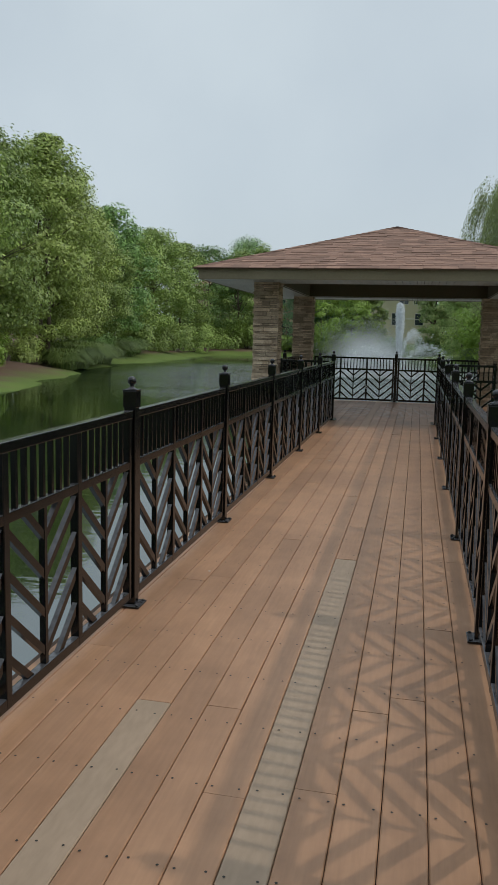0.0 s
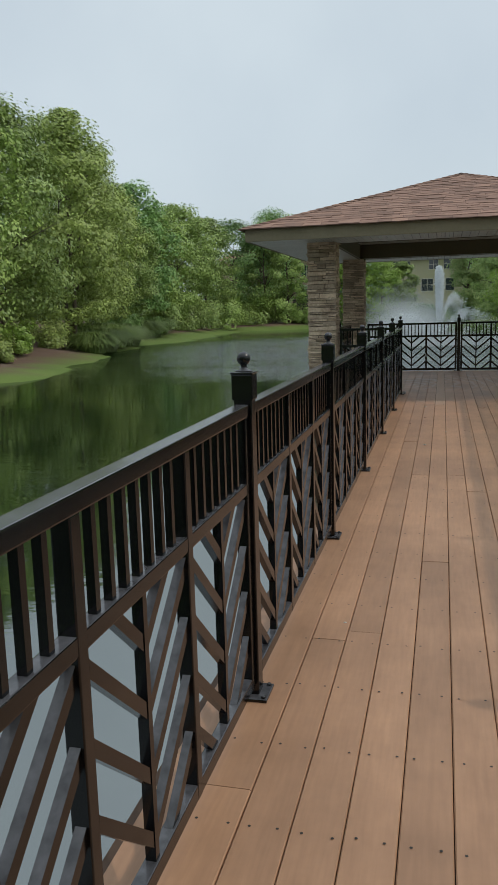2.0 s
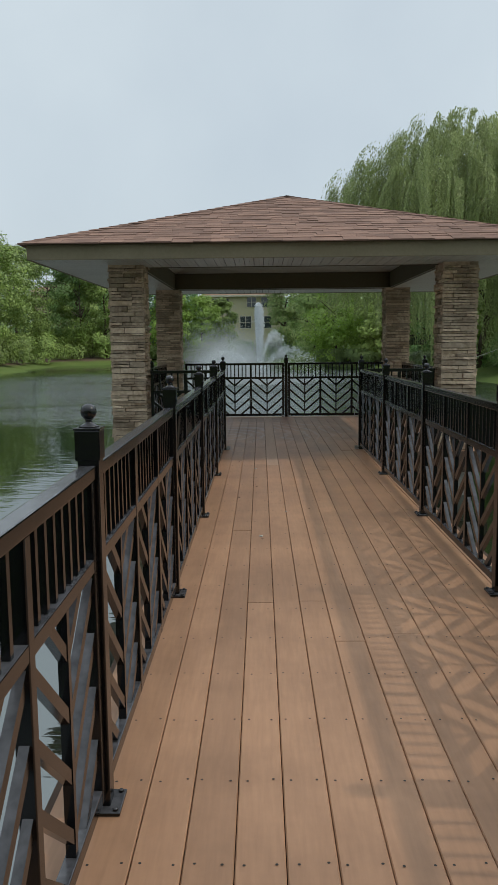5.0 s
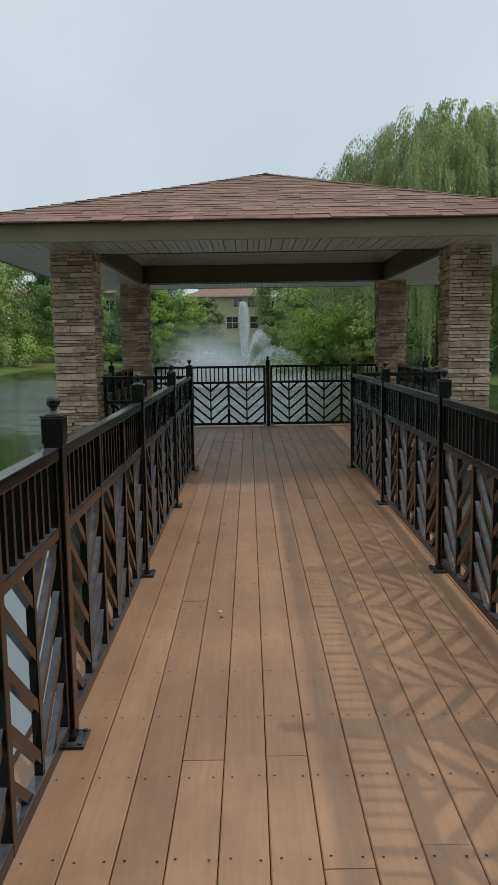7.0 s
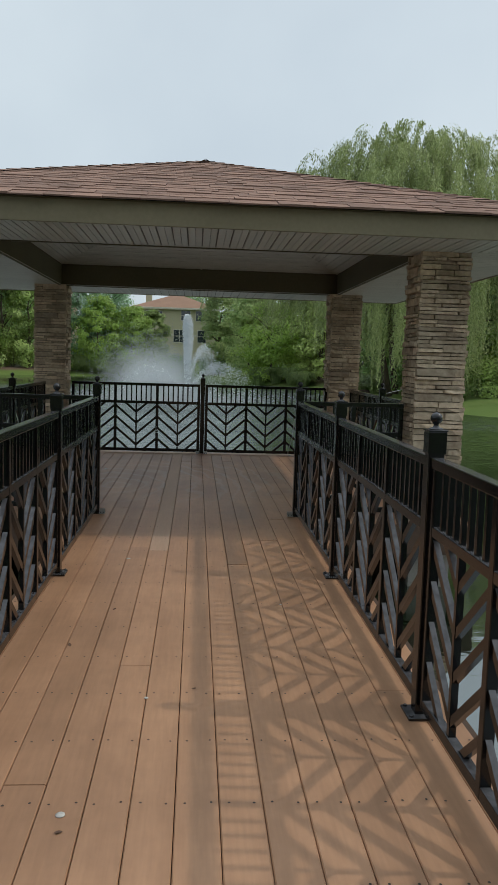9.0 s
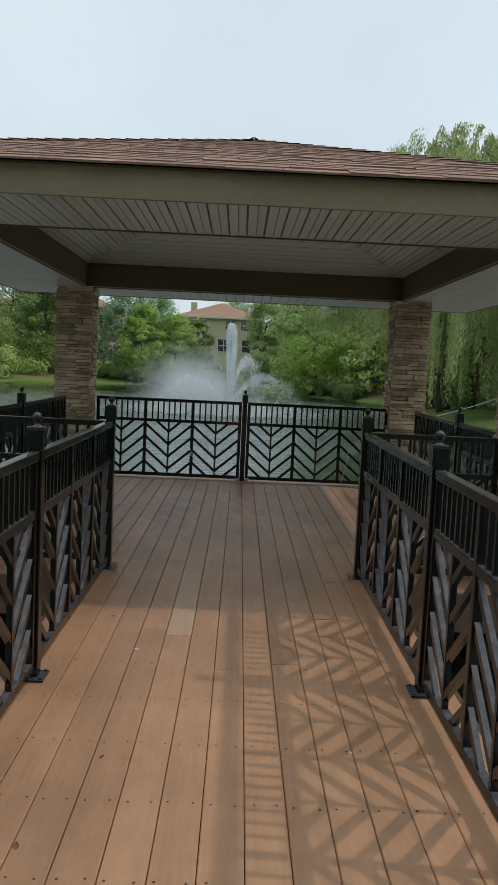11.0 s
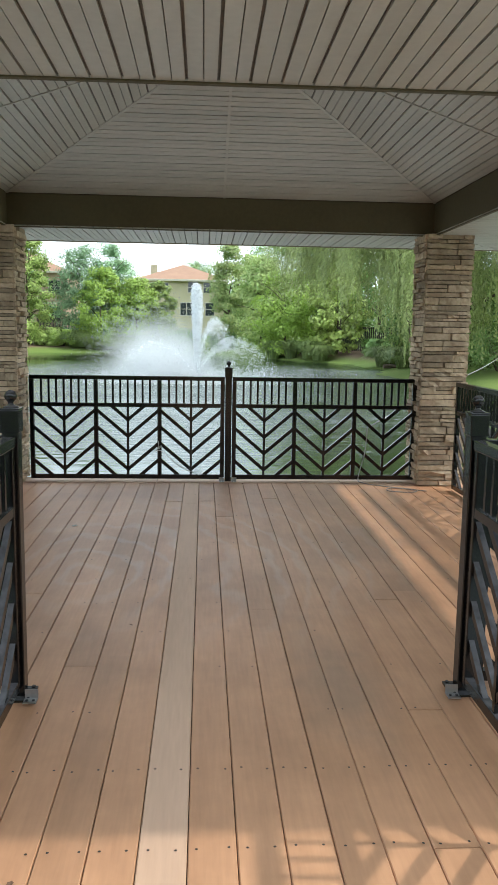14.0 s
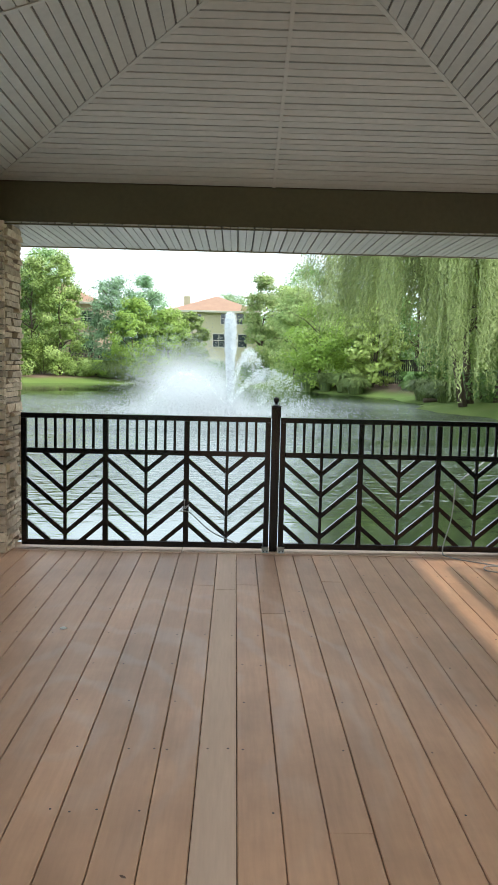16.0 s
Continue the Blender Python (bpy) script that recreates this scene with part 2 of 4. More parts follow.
IRON = surf("black_painted_metal", (0.002, 0.002, 0.0022), (0.0035, 0.0033, 0.0033), 0.17, scale=4, fine=120, bump=0.04, amount=0.4, dist=0.0015, spec=0.5)


def sky_sheen(m):
    """Pale grey, broken by noise, painted on the upward faces as the sky's sheen."""
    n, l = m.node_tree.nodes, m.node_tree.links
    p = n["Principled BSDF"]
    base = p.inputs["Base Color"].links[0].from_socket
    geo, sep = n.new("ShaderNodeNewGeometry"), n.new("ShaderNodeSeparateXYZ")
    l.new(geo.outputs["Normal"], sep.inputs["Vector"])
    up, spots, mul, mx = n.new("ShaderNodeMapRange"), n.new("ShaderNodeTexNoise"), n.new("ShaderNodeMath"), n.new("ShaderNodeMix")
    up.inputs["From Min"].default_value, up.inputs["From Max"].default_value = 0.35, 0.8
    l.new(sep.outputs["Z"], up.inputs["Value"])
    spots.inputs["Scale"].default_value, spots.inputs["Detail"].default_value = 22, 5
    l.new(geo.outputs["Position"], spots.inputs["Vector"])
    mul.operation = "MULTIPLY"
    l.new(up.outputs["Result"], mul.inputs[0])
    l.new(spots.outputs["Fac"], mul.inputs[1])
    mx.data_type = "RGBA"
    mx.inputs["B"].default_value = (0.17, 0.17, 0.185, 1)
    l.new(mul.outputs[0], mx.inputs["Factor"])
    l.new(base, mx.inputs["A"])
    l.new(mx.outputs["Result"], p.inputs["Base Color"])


sky_sheen(IRON)
STEEL = surf("bare_steel", (0.55, 0.55, 0.55), (0.4, 0.4, 0.4), 0.35, metal=1.0, bump=0)
STONE = surf("ledge_stone", (0.61, 0.495, 0.36), (0.37, 0.275, 0.19), 0.85, scale=4, fine=26, bump=1.0, amount=0.6, rand=0.34, dist=0.022)
MORTAR = surf("dark_mortar", (0.13, 0.10, 0.075), rough=0.95, scale=8, fine=60, bump=0.5)
SHINGLE = surf("brown_shingle", (0.37, 0.222, 0.162), (0.225, 0.134, 0.10), 0.9, scale=3, fine=140, bump=0.5, amount=0.5, rand=0.24, dist=0.004)
SHINGLE_REST = surf("brown_shingle_field", (0.37, 0.222, 0.162), (0.225, 0.134, 0.10), 0.9, scale=3, fine=140, bump=0.5, amount=0.5, rand=0.24, island=True, dist=0.004)
# asphalt edges, with the shadow line under each course put into their colour
EDGE = surf("dark_shingle_edge", (0.235, 0.145, 0.112), (0.16, 0.10, 0.078), 0.95, scale=6, fine=60, bump=0.2)
FASCIA = surf("olive_tan_fascia", (0.235, 0.205, 0.135), (0.195, 0.17, 0.11), 0.8, scale=2, fine=30, bump=0.08, spec=0.2)
BEAM = surf("olive_brown_beam", (0.11, 0.094, 0.053), (0.09, 0.076, 0.043), 0.7, scale=2, fine=30, bump=0.08, spec=0.25)
SOFFIT = surf("white_vinyl_soffit", (0.49, 0.468, 0.405), (0.39, 0.372, 0.322), 0.42, scale=1.2, fine=25, bump=0.05, amount=0.4, rand=0.06, island=True)
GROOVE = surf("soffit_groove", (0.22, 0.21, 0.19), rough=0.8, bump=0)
BARK = surf("bark", (0.16, 0.12, 0.09), (0.08, 0.06, 0.045), 0.95, scale=6, fine=25, bump=0.8, stretch=(1, 1, 0.3), dist=0.03)
CONCRETE = surf("concrete_pier", (0.33, 0.31, 0.28), (0.25, 0.23, 0.2), 0.9, scale=3, fine=50, bump=0.3)
LEAF_DARK = leaf("dark_green_leaf", (0.085, 0.18, 0.05), (0.31, 0.48, 0.145), 0.22)
LEAF_MID = leaf("green_leaf", (0.13, 0.22, 0.05), (0.47, 0.60, 0.165), 0.22)
LEAF_OLIVE = leaf("olive_leaf", (0.17, 0.24, 0.055), (0.55, 0.66, 0.195), 0.22)
LEAF_LIME = leaf("yellow_green_leaf", (0.22, 0.36, 0.06), (0.50, 0.68, 0.15), 0.35)
LEAF_BLUE = leaf("blue_green_leaf", (0.14, 0.27, 0.14), (0.38, 0.56, 0.32), 0.3)
LEAF_RUST = leaf("rust_tinged_leaf", (0.19, 0.35, 0.10), (0.54, 0.60, 0.25), 0.35)
LEAF_WILLOW = leaf("willow_leaf", (0.10, 0.16, 0.04), (0.54, 0.61, 0.24), 0.35, patch=(1.3, 1.3, 0.12), own=0.35, shared=0.8)
LEAF_FAR = leaf("distant_green_leaf", (0.085, 0.165, 0.05), (0.26, 0.38, 0.14), 0.22)
BLADE = leaf("grass_blade", (0.075, 0.145, 0.042), (0.29, 0.37, 0.115), 0.25)
WATER = water_material()
SPRAY, MIST = spray_material("water_spray", 0.22), spray_material("water_mist", 0.64)
WALL_CREAM = surf("cream_siding", (0.50, 0.455, 0.31), (0.45, 0.41, 0.275), 0.8, scale=0.8, fine=8, bump=0.05)
WALL_BRICK = surf("pale_brick_wall", (0.45, 0.33, 0.25), (0.36, 0.26, 0.2), 0.9, scale=1, fine=12, bump=0.1)
ROOF_TAN = surf("tan_house_shingle", (0.37, 0.225, 0.15), (0.30, 0.18, 0.12), 0.9, scale=1, fine=15, bump=0.1)
TRIM_WHITE = surf("off_white_trim", (0.66, 0.62, 0.52), rough=0.6, bump=0)
PANE = surf("dark_window_glass", (0.03, 0.04, 0.05), rough=0.08, bump=0, spec=0.8)
FENCE = surf("dark_fence_wood", (0.035, 0.035, 0.035), (0.06, 0.055, 0.05), 0.8, scale=3, fine=20)
ROPE = surf("grey_cord", (0.35, 0.34, 0.33), rough=0.7, bump=0)
PALE = surf("pale_dropping", (0.7, 0.68, 0.63), rough=0.8, bump=0)
STRAW = surf("mulch_chip", (0.20, 0.12, 0.08), (0.12, 0.07, 0.05), 0.95, scale=3, fine=20)


def ground_material():
    m = surf("lawn_and_mulch", (0.115, 0.19, 0.035), (0.17, 0.23, 0.05), 0.95, scale=0.5, fine=18, bump=0.6, amount=0.5, dist=0.05)
    n, l = m.node_tree.nodes, m.node_tree.links
    p = n["Principled BSDF"]
    grass = p.inputs["Base Color"].links[0].from_socket
    at, nz = n.new("ShaderNodeAttribute"), n.new("ShaderNodeTexNoise")
    at.attribute_name = "mulch"
    nz.inputs["Scale"].default_value, nz.inputs["Detail"].default_value = 14, 4
    geo = n.new("ShaderNodeNewGeometry")
    l.new(geo.outputs["Position"], nz.inputs["Vector"])
    chips = n.new("ShaderNodeMix")
    chips.data_type = "RGBA"
    chips.inputs["A"].default_value, chips.inputs["B"].default_value = (0.23, 0.145, 0.10, 1), (0.10, 0.06, 0.045, 1)
    l.new(nz.outputs["Fac"], chips.inputs["Factor"])
    mx = n.new("ShaderNodeMix")
    mx.data_type = "RGBA"
    l.new(at.outputs["Fac"], mx.inputs["Factor"])
    l.new(grass, mx.inputs["A"])
    l.new(chips.outputs["Result"], mx.inputs["B"])
    l.new(mx.outputs["Result"], p.inputs["Base Color"])
    return m


GROUND = ground_material()


# ---- mesh helpers ----
def part(name, bm, material, parent=None, label=""):
    """Links a bmesh as one mesh object, under a thing or a part where one is given."""
    me = bpy.data.meshes.new(name)
    bm.to_mesh(me)
    bm.free()
    me.materials.append(material)
    ob = new(name, me)
    ob.parent = parent
    return tagged(ob, label)


def thing(name, place, label, category, group="", kind="", turn=0.0):
    ob = new(name)
    ob.matrix_world = pose(*place, 0, 0, turn)
    ob.empty_display_size = 0.1
    return tagged(ob, label, category, group, kind)


def box(bm, x0, x1, y0, y1, z0, z1, bevel=0.0):
    made = bmesh.ops.create_cube(bm, size=1, matrix=Matrix.Translation(((x0 + x1) / 2, (y0 + y1) / 2, (z0 + z1) / 2)) @ Matrix.Diagonal((x1 - x0, y1 - y0, z1 - z0, 1)))
    if bevel:
        edges = {e for v in made["verts"] for e in v.link_edges}
        bmesh.ops.bevel(bm, geom=list(edges), offset=bevel, segments=2, affect="EDGES", profile=0.6)
    return bm


def boxed(*args, bevel=0.0):
    return box(bmesh.new(), *args, bevel=bevel)


def lathe(rings, sides=16):
    """A turned body from (radius, height) rings."""
    bm, loops = bmesh.new(), []
    for r, z in rings:
        loops.append([bm.verts.new((r * math.cos(2 * math.pi * i / sides), r * math.sin(2 * math.pi * i / sides), z)) for i in range(sides)])
    for a, b in zip(loops, loops[1:]):
        for i in range(sides):
            bm.faces.new((a[i], a[(i + 1) % sides], b[(i + 1) % sides], b[i])).smooth = True
    bm.faces.new(loops[0][::-1])
    bm.faces.new(loops[-1])
    return bm


def tube(points, radii, sides=7, bm=None):
    """A tapered tube through points."""
    bm, loops = bm or bmesh.new(), []
    pts = [Vector(p) for p in points]
    for i, p in enumerate(pts):
        d = (pts[min(i + 1, len(pts) - 1)] - pts[max(i - 1, 0)]).normalized()
        s = d.cross(Vector((0.31, 0.77, 0.55))).normalized()
        u = d.cross(s)
        loops.append([bm.verts.new(p + radii[i] * (math.cos(2 * math.pi * k / sides) * s + math.sin(2 * math.pi * k / sides) * u)) for k in range(sides)])
    for a, b in zip(loops, loops[1:]):
        for k in range(sides):
            bm.faces.new((a[k], a[(k + 1) % sides], b[(k + 1) % sides], b[k])).smooth = True
    bm.faces.new(loops[0][::-1])
    bm.faces.new(loops[-1])
    return bm


def quads(name, verts, material, parent=None, per=4):
    """One mesh of loose faces of the same number of corners, from an array of corners."""
    verts = np.asarray(verts, dtype=np.float32).reshape(-1, 3)
    count = len(verts) // per
    me = bpy.data.meshes.new(name)
    me.vertices.add(len(verts))
    me.vertices.foreach_set("co", verts.ravel())
    me.loops.add(len(verts))
    me.loops.foreach_set("vertex_index", np.arange(len(verts), dtype=np.int32))
    me.polygons.add(count)
    me.polygons.foreach_set("loop_start", np.arange(0, len(verts), per, dtype=np.int32))
    me.polygons.foreach_set("loop_total", np.full(count, per, dtype=np.int32))
    me.update(calc_edges=True)
    me.materials.append(material)
    ob = new(name, me)
    ob.parent = parent
    return ob


def unit_vectors(rng, n):
    v = rng.normal(size=(n, 3))
    return v / np.linalg.norm(v, axis=1, keepdims=True)


def leaves(rng, centres, length, width, hang=0.0, facing=None):
    """Pointed leaf blades, four corners each, at the given places; facing turns their upper sides that way."""
    n = len(centres)
    a = unit_vectors(rng, n)
    a[:, 2] -= hang
    if facing is not None:
        up = facing + 0.65 * unit_vectors(rng, n)
        up /= np.linalg.norm(up, axis=1, keepdims=True) + 1e-9
        a -= up * np.sum(a * up, axis=1, keepdims=True)
    a /= np.linalg.norm(a, axis=1, keepdims=True) + 1e-9
    b = np.cross(a, unit_vectors(rng, n) if facing is None else up)
    b /= np.linalg.norm(b, axis=1, keepdims=True) + 1e-9
    ln = length * rng.uniform(0.6, 1.3, (n, 1))
    wd = width * rng.uniform(0.6, 1.3, (n, 1))
    out = np.empty((n, 4, 3))
    out[:, 0], out[:, 2] = centres - a * ln / 2, centres + a * ln / 2
    out[:, 1], out[:, 3] = centres + b * wd / 2 - a * ln * 0.08, centres - b * wd / 2 - a * ln * 0.08
    return out


# ---- ground, pond ----
WATER_Z = -0.6
LEFT_SHORE = [(-12, -13), (-13.4, 15), (-13.8, 24), (-17, 41), (-18.4, 52), (-19.5, 64), (-19, 77), (-15, 82), (-8, 83.5)]
RIGHT_SHORE = [(1, 81), (4.5, 72.5), (7.5, 67), (9.4, 63), (9.7, 53), (10.4, 44), (12.5, 33), (14.5, 20), (14.5, 0), (12, -12)]
POND = LEFT_SHORE + RIGHT_SHORE


def shore_distance(x, y):
    """Metres from the pond's edge, for arrays: positive on land."""
    best, inside = np.full(x.shape, 1e9), np.zeros(x.shape, bool)
    for (ax, ay), (bx, by) in zip(POND, POND[1:] + POND[:1]):
        ex, ey = bx - ax, by - ay
        k = np.clip(((x - ax) * ex + (y - ay) * ey) / (ex * ex + ey * ey), 0, 1)
        best = np.minimum(best, np.hypot(x - ax - k * ex, y - ay - k * ey))
        cross = (ay > y) != (by > y)
        inside ^= cross & (x < ex * (y - ay) / (ey if ey else 1e-9) + ax)
    return np.where(inside, -best, best)


def land_height(x, y):
    wob = 1.1 * np.sin(x * 0.31 + y * 0.23) + 0.7 * np.sin(y * 0.61 - x * 0.37) + 0.35 * np.sin(y * 1.7 + x)
    d = shore_distance(np.asarray(x, float), np.asarray(y, float)) + 0.5 * wob
    return np.where(d > 0, WATER_Z + 0.15 * np.minimum(d, 3.5) + 0.045 * np.clip(d - 3.5, 0, 25), WATER_Z + 0.3 * np.maximum(d, -4)) + 0.03 * wob, d


def ground_z(x, y):
    return float(land_height(np.array([x]), np.array([y]))[0][0])


def build_ground():
    xs = np.concatenate([[-1500, -700, -300, -150, -90], np.arange(-60, 60.1, 1.0), [90, 150, 300, 700, 1500]])
    ys = np.concatenate([[-1500, -700, -300, -120, -60], np.arange(-30, 140.1, 1.0), [180, 260, 500, 900, 1800]])
    X, Y = np.meshgrid(xs, ys)
    Z, D = land_height(X, Y)
    me = bpy.data.meshes.new("ground")
    nx = len(xs)
    verts = np.stack([X, Y, Z], -1).reshape(-1, 3)
    faces = [(j * nx + i, j * nx + i + 1, (j + 1) * nx + i + 1, (j + 1) * nx + i) for j in range(len(ys) - 1) for i in range(nx - 1)]
    me.from_pydata(verts.tolist(), [], faces)
    at = me.attributes.new("mulch", "FLOAT", "POINT")
    left = np.clip((D - 0.9 - np.clip((Y - 42) / 12, 0, 1) * 1.5) / 0.5, 0, 1) * np.clip((-X - 5) / 4, 0, 1) * np.clip((96 - Y) / 12, 0, 1)
    right = np.clip((D - 1.5) / 1.5, 0, 1) * np.clip((X - 6) / 2, 0, 1) * np.clip((Y - 60) / 4, 0, 1) * np.clip((80 - Y) / 6, 0, 1)
    at.data.foreach_set("value", np.maximum(left, right).reshape(-1).astype(np.float32))
    for p in me.polygons:
        p.use_smooth = True
    me.materials.append(GROUND)
    tagged(new("ground", me), "mown green lawn with brown mulch beds round the pond", "ground", kind="structure")


build_ground()
bm = bmesh.new()
bm.faces.new([bm.verts.new((x, y, WATER_Z)) for x, y in ((-60, -25), (40, -25), (40, 110), (-60, 110))])
tagged(part("water", bm, WATER), "dark green rippled pond water mirroring the trees", "water", kind="structure")

# ---- deck ----
MODULE, JOINT = 0.142, -0.485
PAV_X, PAV_Y = 0.03, 15.9
deck = thing("floor", (0, 0, 0), "tan composite deck boards laid lengthwise over the pond", "floor", kind="structure")


def board_mesh(material):
    """A board one metre long with eased top edges."""
    w, t, c = MODULE / 2 - 0.0015, 0.025, 0.0035
    prof = [(-w, -t), (w, -t), (w, -c), (w - c, 0), (-w + c, 0), (-w, -c)]
    bm = bmesh.new()
    a, b = [bm.verts.new((x, 0, z)) for x, z in prof], [bm.verts.new((x, 1, z)) for x, z in prof]
    for i in range(6):
        bm.faces.new((a[i], a[(i + 1) % 6], b[(i + 1) % 6], b[i]))
    bm.faces.new(a[::-1])
    bm.faces.new(b)
    bmesh.ops.recalc_face_normals(bm, faces=bm.faces)
    me = bpy.data.meshes.new("deck_board")
    bm.to_mesh(me)
    bm.free()
    me.materials.append(material)
    return me


def build_boards():
    rng = random.Random(4)
    tan, pale, grey = board_mesh(BOARD), board_mesh(BOARD_NEW), board_mesh(BOARD_GREY)
    for k in range(-14, 21):
        x = JOINT + MODULE * (k + 0.5)
        onwalk = -4 <= k <= 10
        y, cuts = (-9.0 if onwalk else 13.32), []
        special = {0: [(-1.08, 2.58, grey)], 1: [(12.25, 18.06, pale)], 4: [(1.15, 4.81, grey)]}.get(k, [])
        marks = sorted([s[0] for s in special] + [s[1] for s in special])
        step = rng.uniform(1.2, 4.8)
        while y < 18.06 - 0.01:
            end = min(y + step, 18.06)
            for mk in marks:
                if y + 0.01 < mk < end + 0.5:
                    end = mk
                    break
            if 18.06 - end < 0.6:
                end = 18.06
            me = tan
            for s0, s1, sm in special:
                if s0 - 0.01 <= y and end <= s1 + 0.01:
                    me = sm
            ob = new("deck_board", me)
            ob.parent = deck
            ob.location, ob.scale = (x, y + 0.0015, rng.uniform(-0.0012, 0.0012)), (1, end - y - 0.003, 1)
            y, step = end, 4.88
    # cross boards that close the far end
    for x0, x1 in ((-2.45, -0.62), (-0.615, 1.2), (1.205, 2.5)):
        part("edge_board", boxed(x0, x1, 18.066, 18.31, -0.025, 0.004, bevel=0.003), BOARD_NEW, deck)
    # sawn joists and rims below
    bm = bmesh.new()
    y = -8.9
    while y < 18.1:
        w = (-1.0, 1.03) if y < 13.4 else (-2.4, 2.45)
        box(bm, w[0], w[1], y - 0.019, y + 0.019, -0.24, -0.027)
        y += 0.4064
    part("joists", bm, TIMBER, deck)
    for a in ((-1.075, -1.035, -9, 13.3), (1.062, 1.102, -9, 13.3), (-2.51, -2.474, 13.32, 18.46), (2.50, 2.54, 13.32, 18.46)):
        part("rim_board", boxed(*a, -0.27, -0.003, bevel=0.003), TIMBER, deck)
    for a in ((-2.51, -1.08, 13.28, 13.316), (1.105, 2.54, 13.28, 13.316), (-2.51, 2.54, 18.314, 18.35)):
        part("rim_board", boxed(*a, -0.27, -0.003, bevel=0.003), TIMBER, deck)
    # screws in pairs over every joist
    bm = bmesh.new()
    y = -8.9
    while y < 18.0:
        for k in range(-14, 21):
            if y < 13.4 and not -4 <= k <= 10:
                continue
            for s in (0.2, 0.8):
                if y > 13.2 and rng.random() < 0.75:
                    continue
                cx, cy, r = JOINT + MODULE * (k + s) + rng.uniform(-0.006, 0.006), y + rng.uniform(-0.008, 0.008), 0.0048
                bm.faces.new([bm.verts.new((cx + r * math.cos(i * 1.0472), cy + r * math.sin(i * 1.0472), 0.0022)) for i in range(6)])
        y += 0.4064
    tagged(part("screws", bm, SCREW, deck), kind="stuff")
    for px, py in ((-0.95, -6), (0.98, -6), (-0.95, -2), (0.98, -2), (-0.95, 2), (0.98, 2), (-0.95, 6), (0.98, 6), (-0.95, 10), (0.98, 10), (-2.3, 15.9), (2.35, 15.9)):
        part("pile", lathe([(0.11, -1.9), (0.11, -0.24)], 12), TIMBER, deck).location = (px, py, 0)


# ---- railings ----
RAIL_TOP, RAIL_LOW = 1.062, 0.05
BAND0, BAND1 = 0.758, 0.798          # the middle rail
LEFT_X, RIGHT_X = -0.90, 0.922


def clip_rect(poly, x0, x1, z0, z1):
    for axis, lim, sign in ((0, x0, 1), (0, x1, -1), (1, z0, 1), (1, z1, -1)):
        out = []
        for p, q in zip(poly, poly[1:] + poly[:1]):
            fp, fq = sign * (p[axis] - lim), sign * (q[axis] - lim)
            if fp >= 0:
                out.append(p)
            if fp * fq < 0:
                k = fp / (fp - fq)
                out.append((p[0] + k * (q[0] - p[0]), p[1] + k * (q[1] - p[1])))
        poly = out
        if not poly:
            return []
    return poly


def rail_panel(length, units, place, turn, label, group):
    """A railing panel along local x: picket band above, chevron bars below."""
    ob = thing("railing", place, label, "railing", group, turn=turn)
    D = 0.019
    part("top_rail", boxed(0, length, -0.024, 0.024, RAIL_TOP - 0.04, RAIL_TOP, bevel=0.004), IRON, ob)
    part("middle_rail", boxed(0.041, length - 0.041, -D, D, BAND0, BAND1, bevel=0.003), IRON, ob)
    part("bottom_rail", boxed(0.041, length - 0.041, -D, D, RAIL_LOW, RAIL_LOW + 0.045, bevel=0.003), IRON, ob)
    inner = length - 0.04
    for u in range(units + 1):
        x = u * inner / units
        part("stile", boxed(x, x + 0.04, -D - 0.001, D + 0.001, RAIL_LOW, RAIL_TOP - 0.041, bevel=0.003), IRON, ob)
    z0, z1 = RAIL_LOW + 0.0455, BAND0 - 0.0005
    pick = bpy.data.meshes.new("picket")
    b = boxed(-0.0095, 0.0095, -0.0095, 0.0095, BAND1 + 0.0005, RAIL_TOP - 0.0405)
    b.to_mesh(pick)
    b.free()
    pick.materials.append(IRON)
    for u in range(units):
        x0, x1 = u * inner / units + 0.0405, (u + 1) * inner / units - 0.0005
        n = max(3, round((x1 - x0) / 0.073) - 1)
        for i in range(n):
            o = new("picket", pick)
            o.parent = ob
            o.location = (x0 + (i + 1) * (x1 - x0) / (n + 1), 0, 0)
        xm = (x0 + x1) / 2
        part("centre_bar", boxed(xm - 0.011, xm + 0.011, -0.0135, 0.0135, z0, z1), IRON, ob)
        half, rise, w = xm - 0.0115 - x0, 0.86 * (xm - x0), 0.021
        for side in (0, 1):
            a0, a1 = (x0, xm - 0.0115) if side == 0 else (xm + 0.0115, x1)
            for k in range(6):
                zc = z1 - 0.125 - 0.163 * k
                p = [(xm, zc - w), (xm, zc + w), (x0, zc + rise + w), (x0, zc + rise - w)]
                if side:
                    p = [(2 * xm - x, z) for x, z in p][::-1]
                p = clip_rect(p, a0, a1, z0, z1)
                if len(p) < 3:
                    continue
                bm = bmesh.new()
                f, g = [bm.verts.new((x, -0.0115, z)) for x, z in p], [bm.verts.new((x, 0.0115, z)) for x, z in p]
                bm.faces.new(f)
                bm.faces.new(g[::-1])
                for i in range(len(p)):
                    bm.faces.new((f[i], g[i], g[(i + 1) % len(p)], f[(i + 1) % len(p)]))
                bmesh.ops.recalc_face_normals(bm, faces=bm.faces)
                part("chevron_bar", bm, IRON, ob)
    return ob


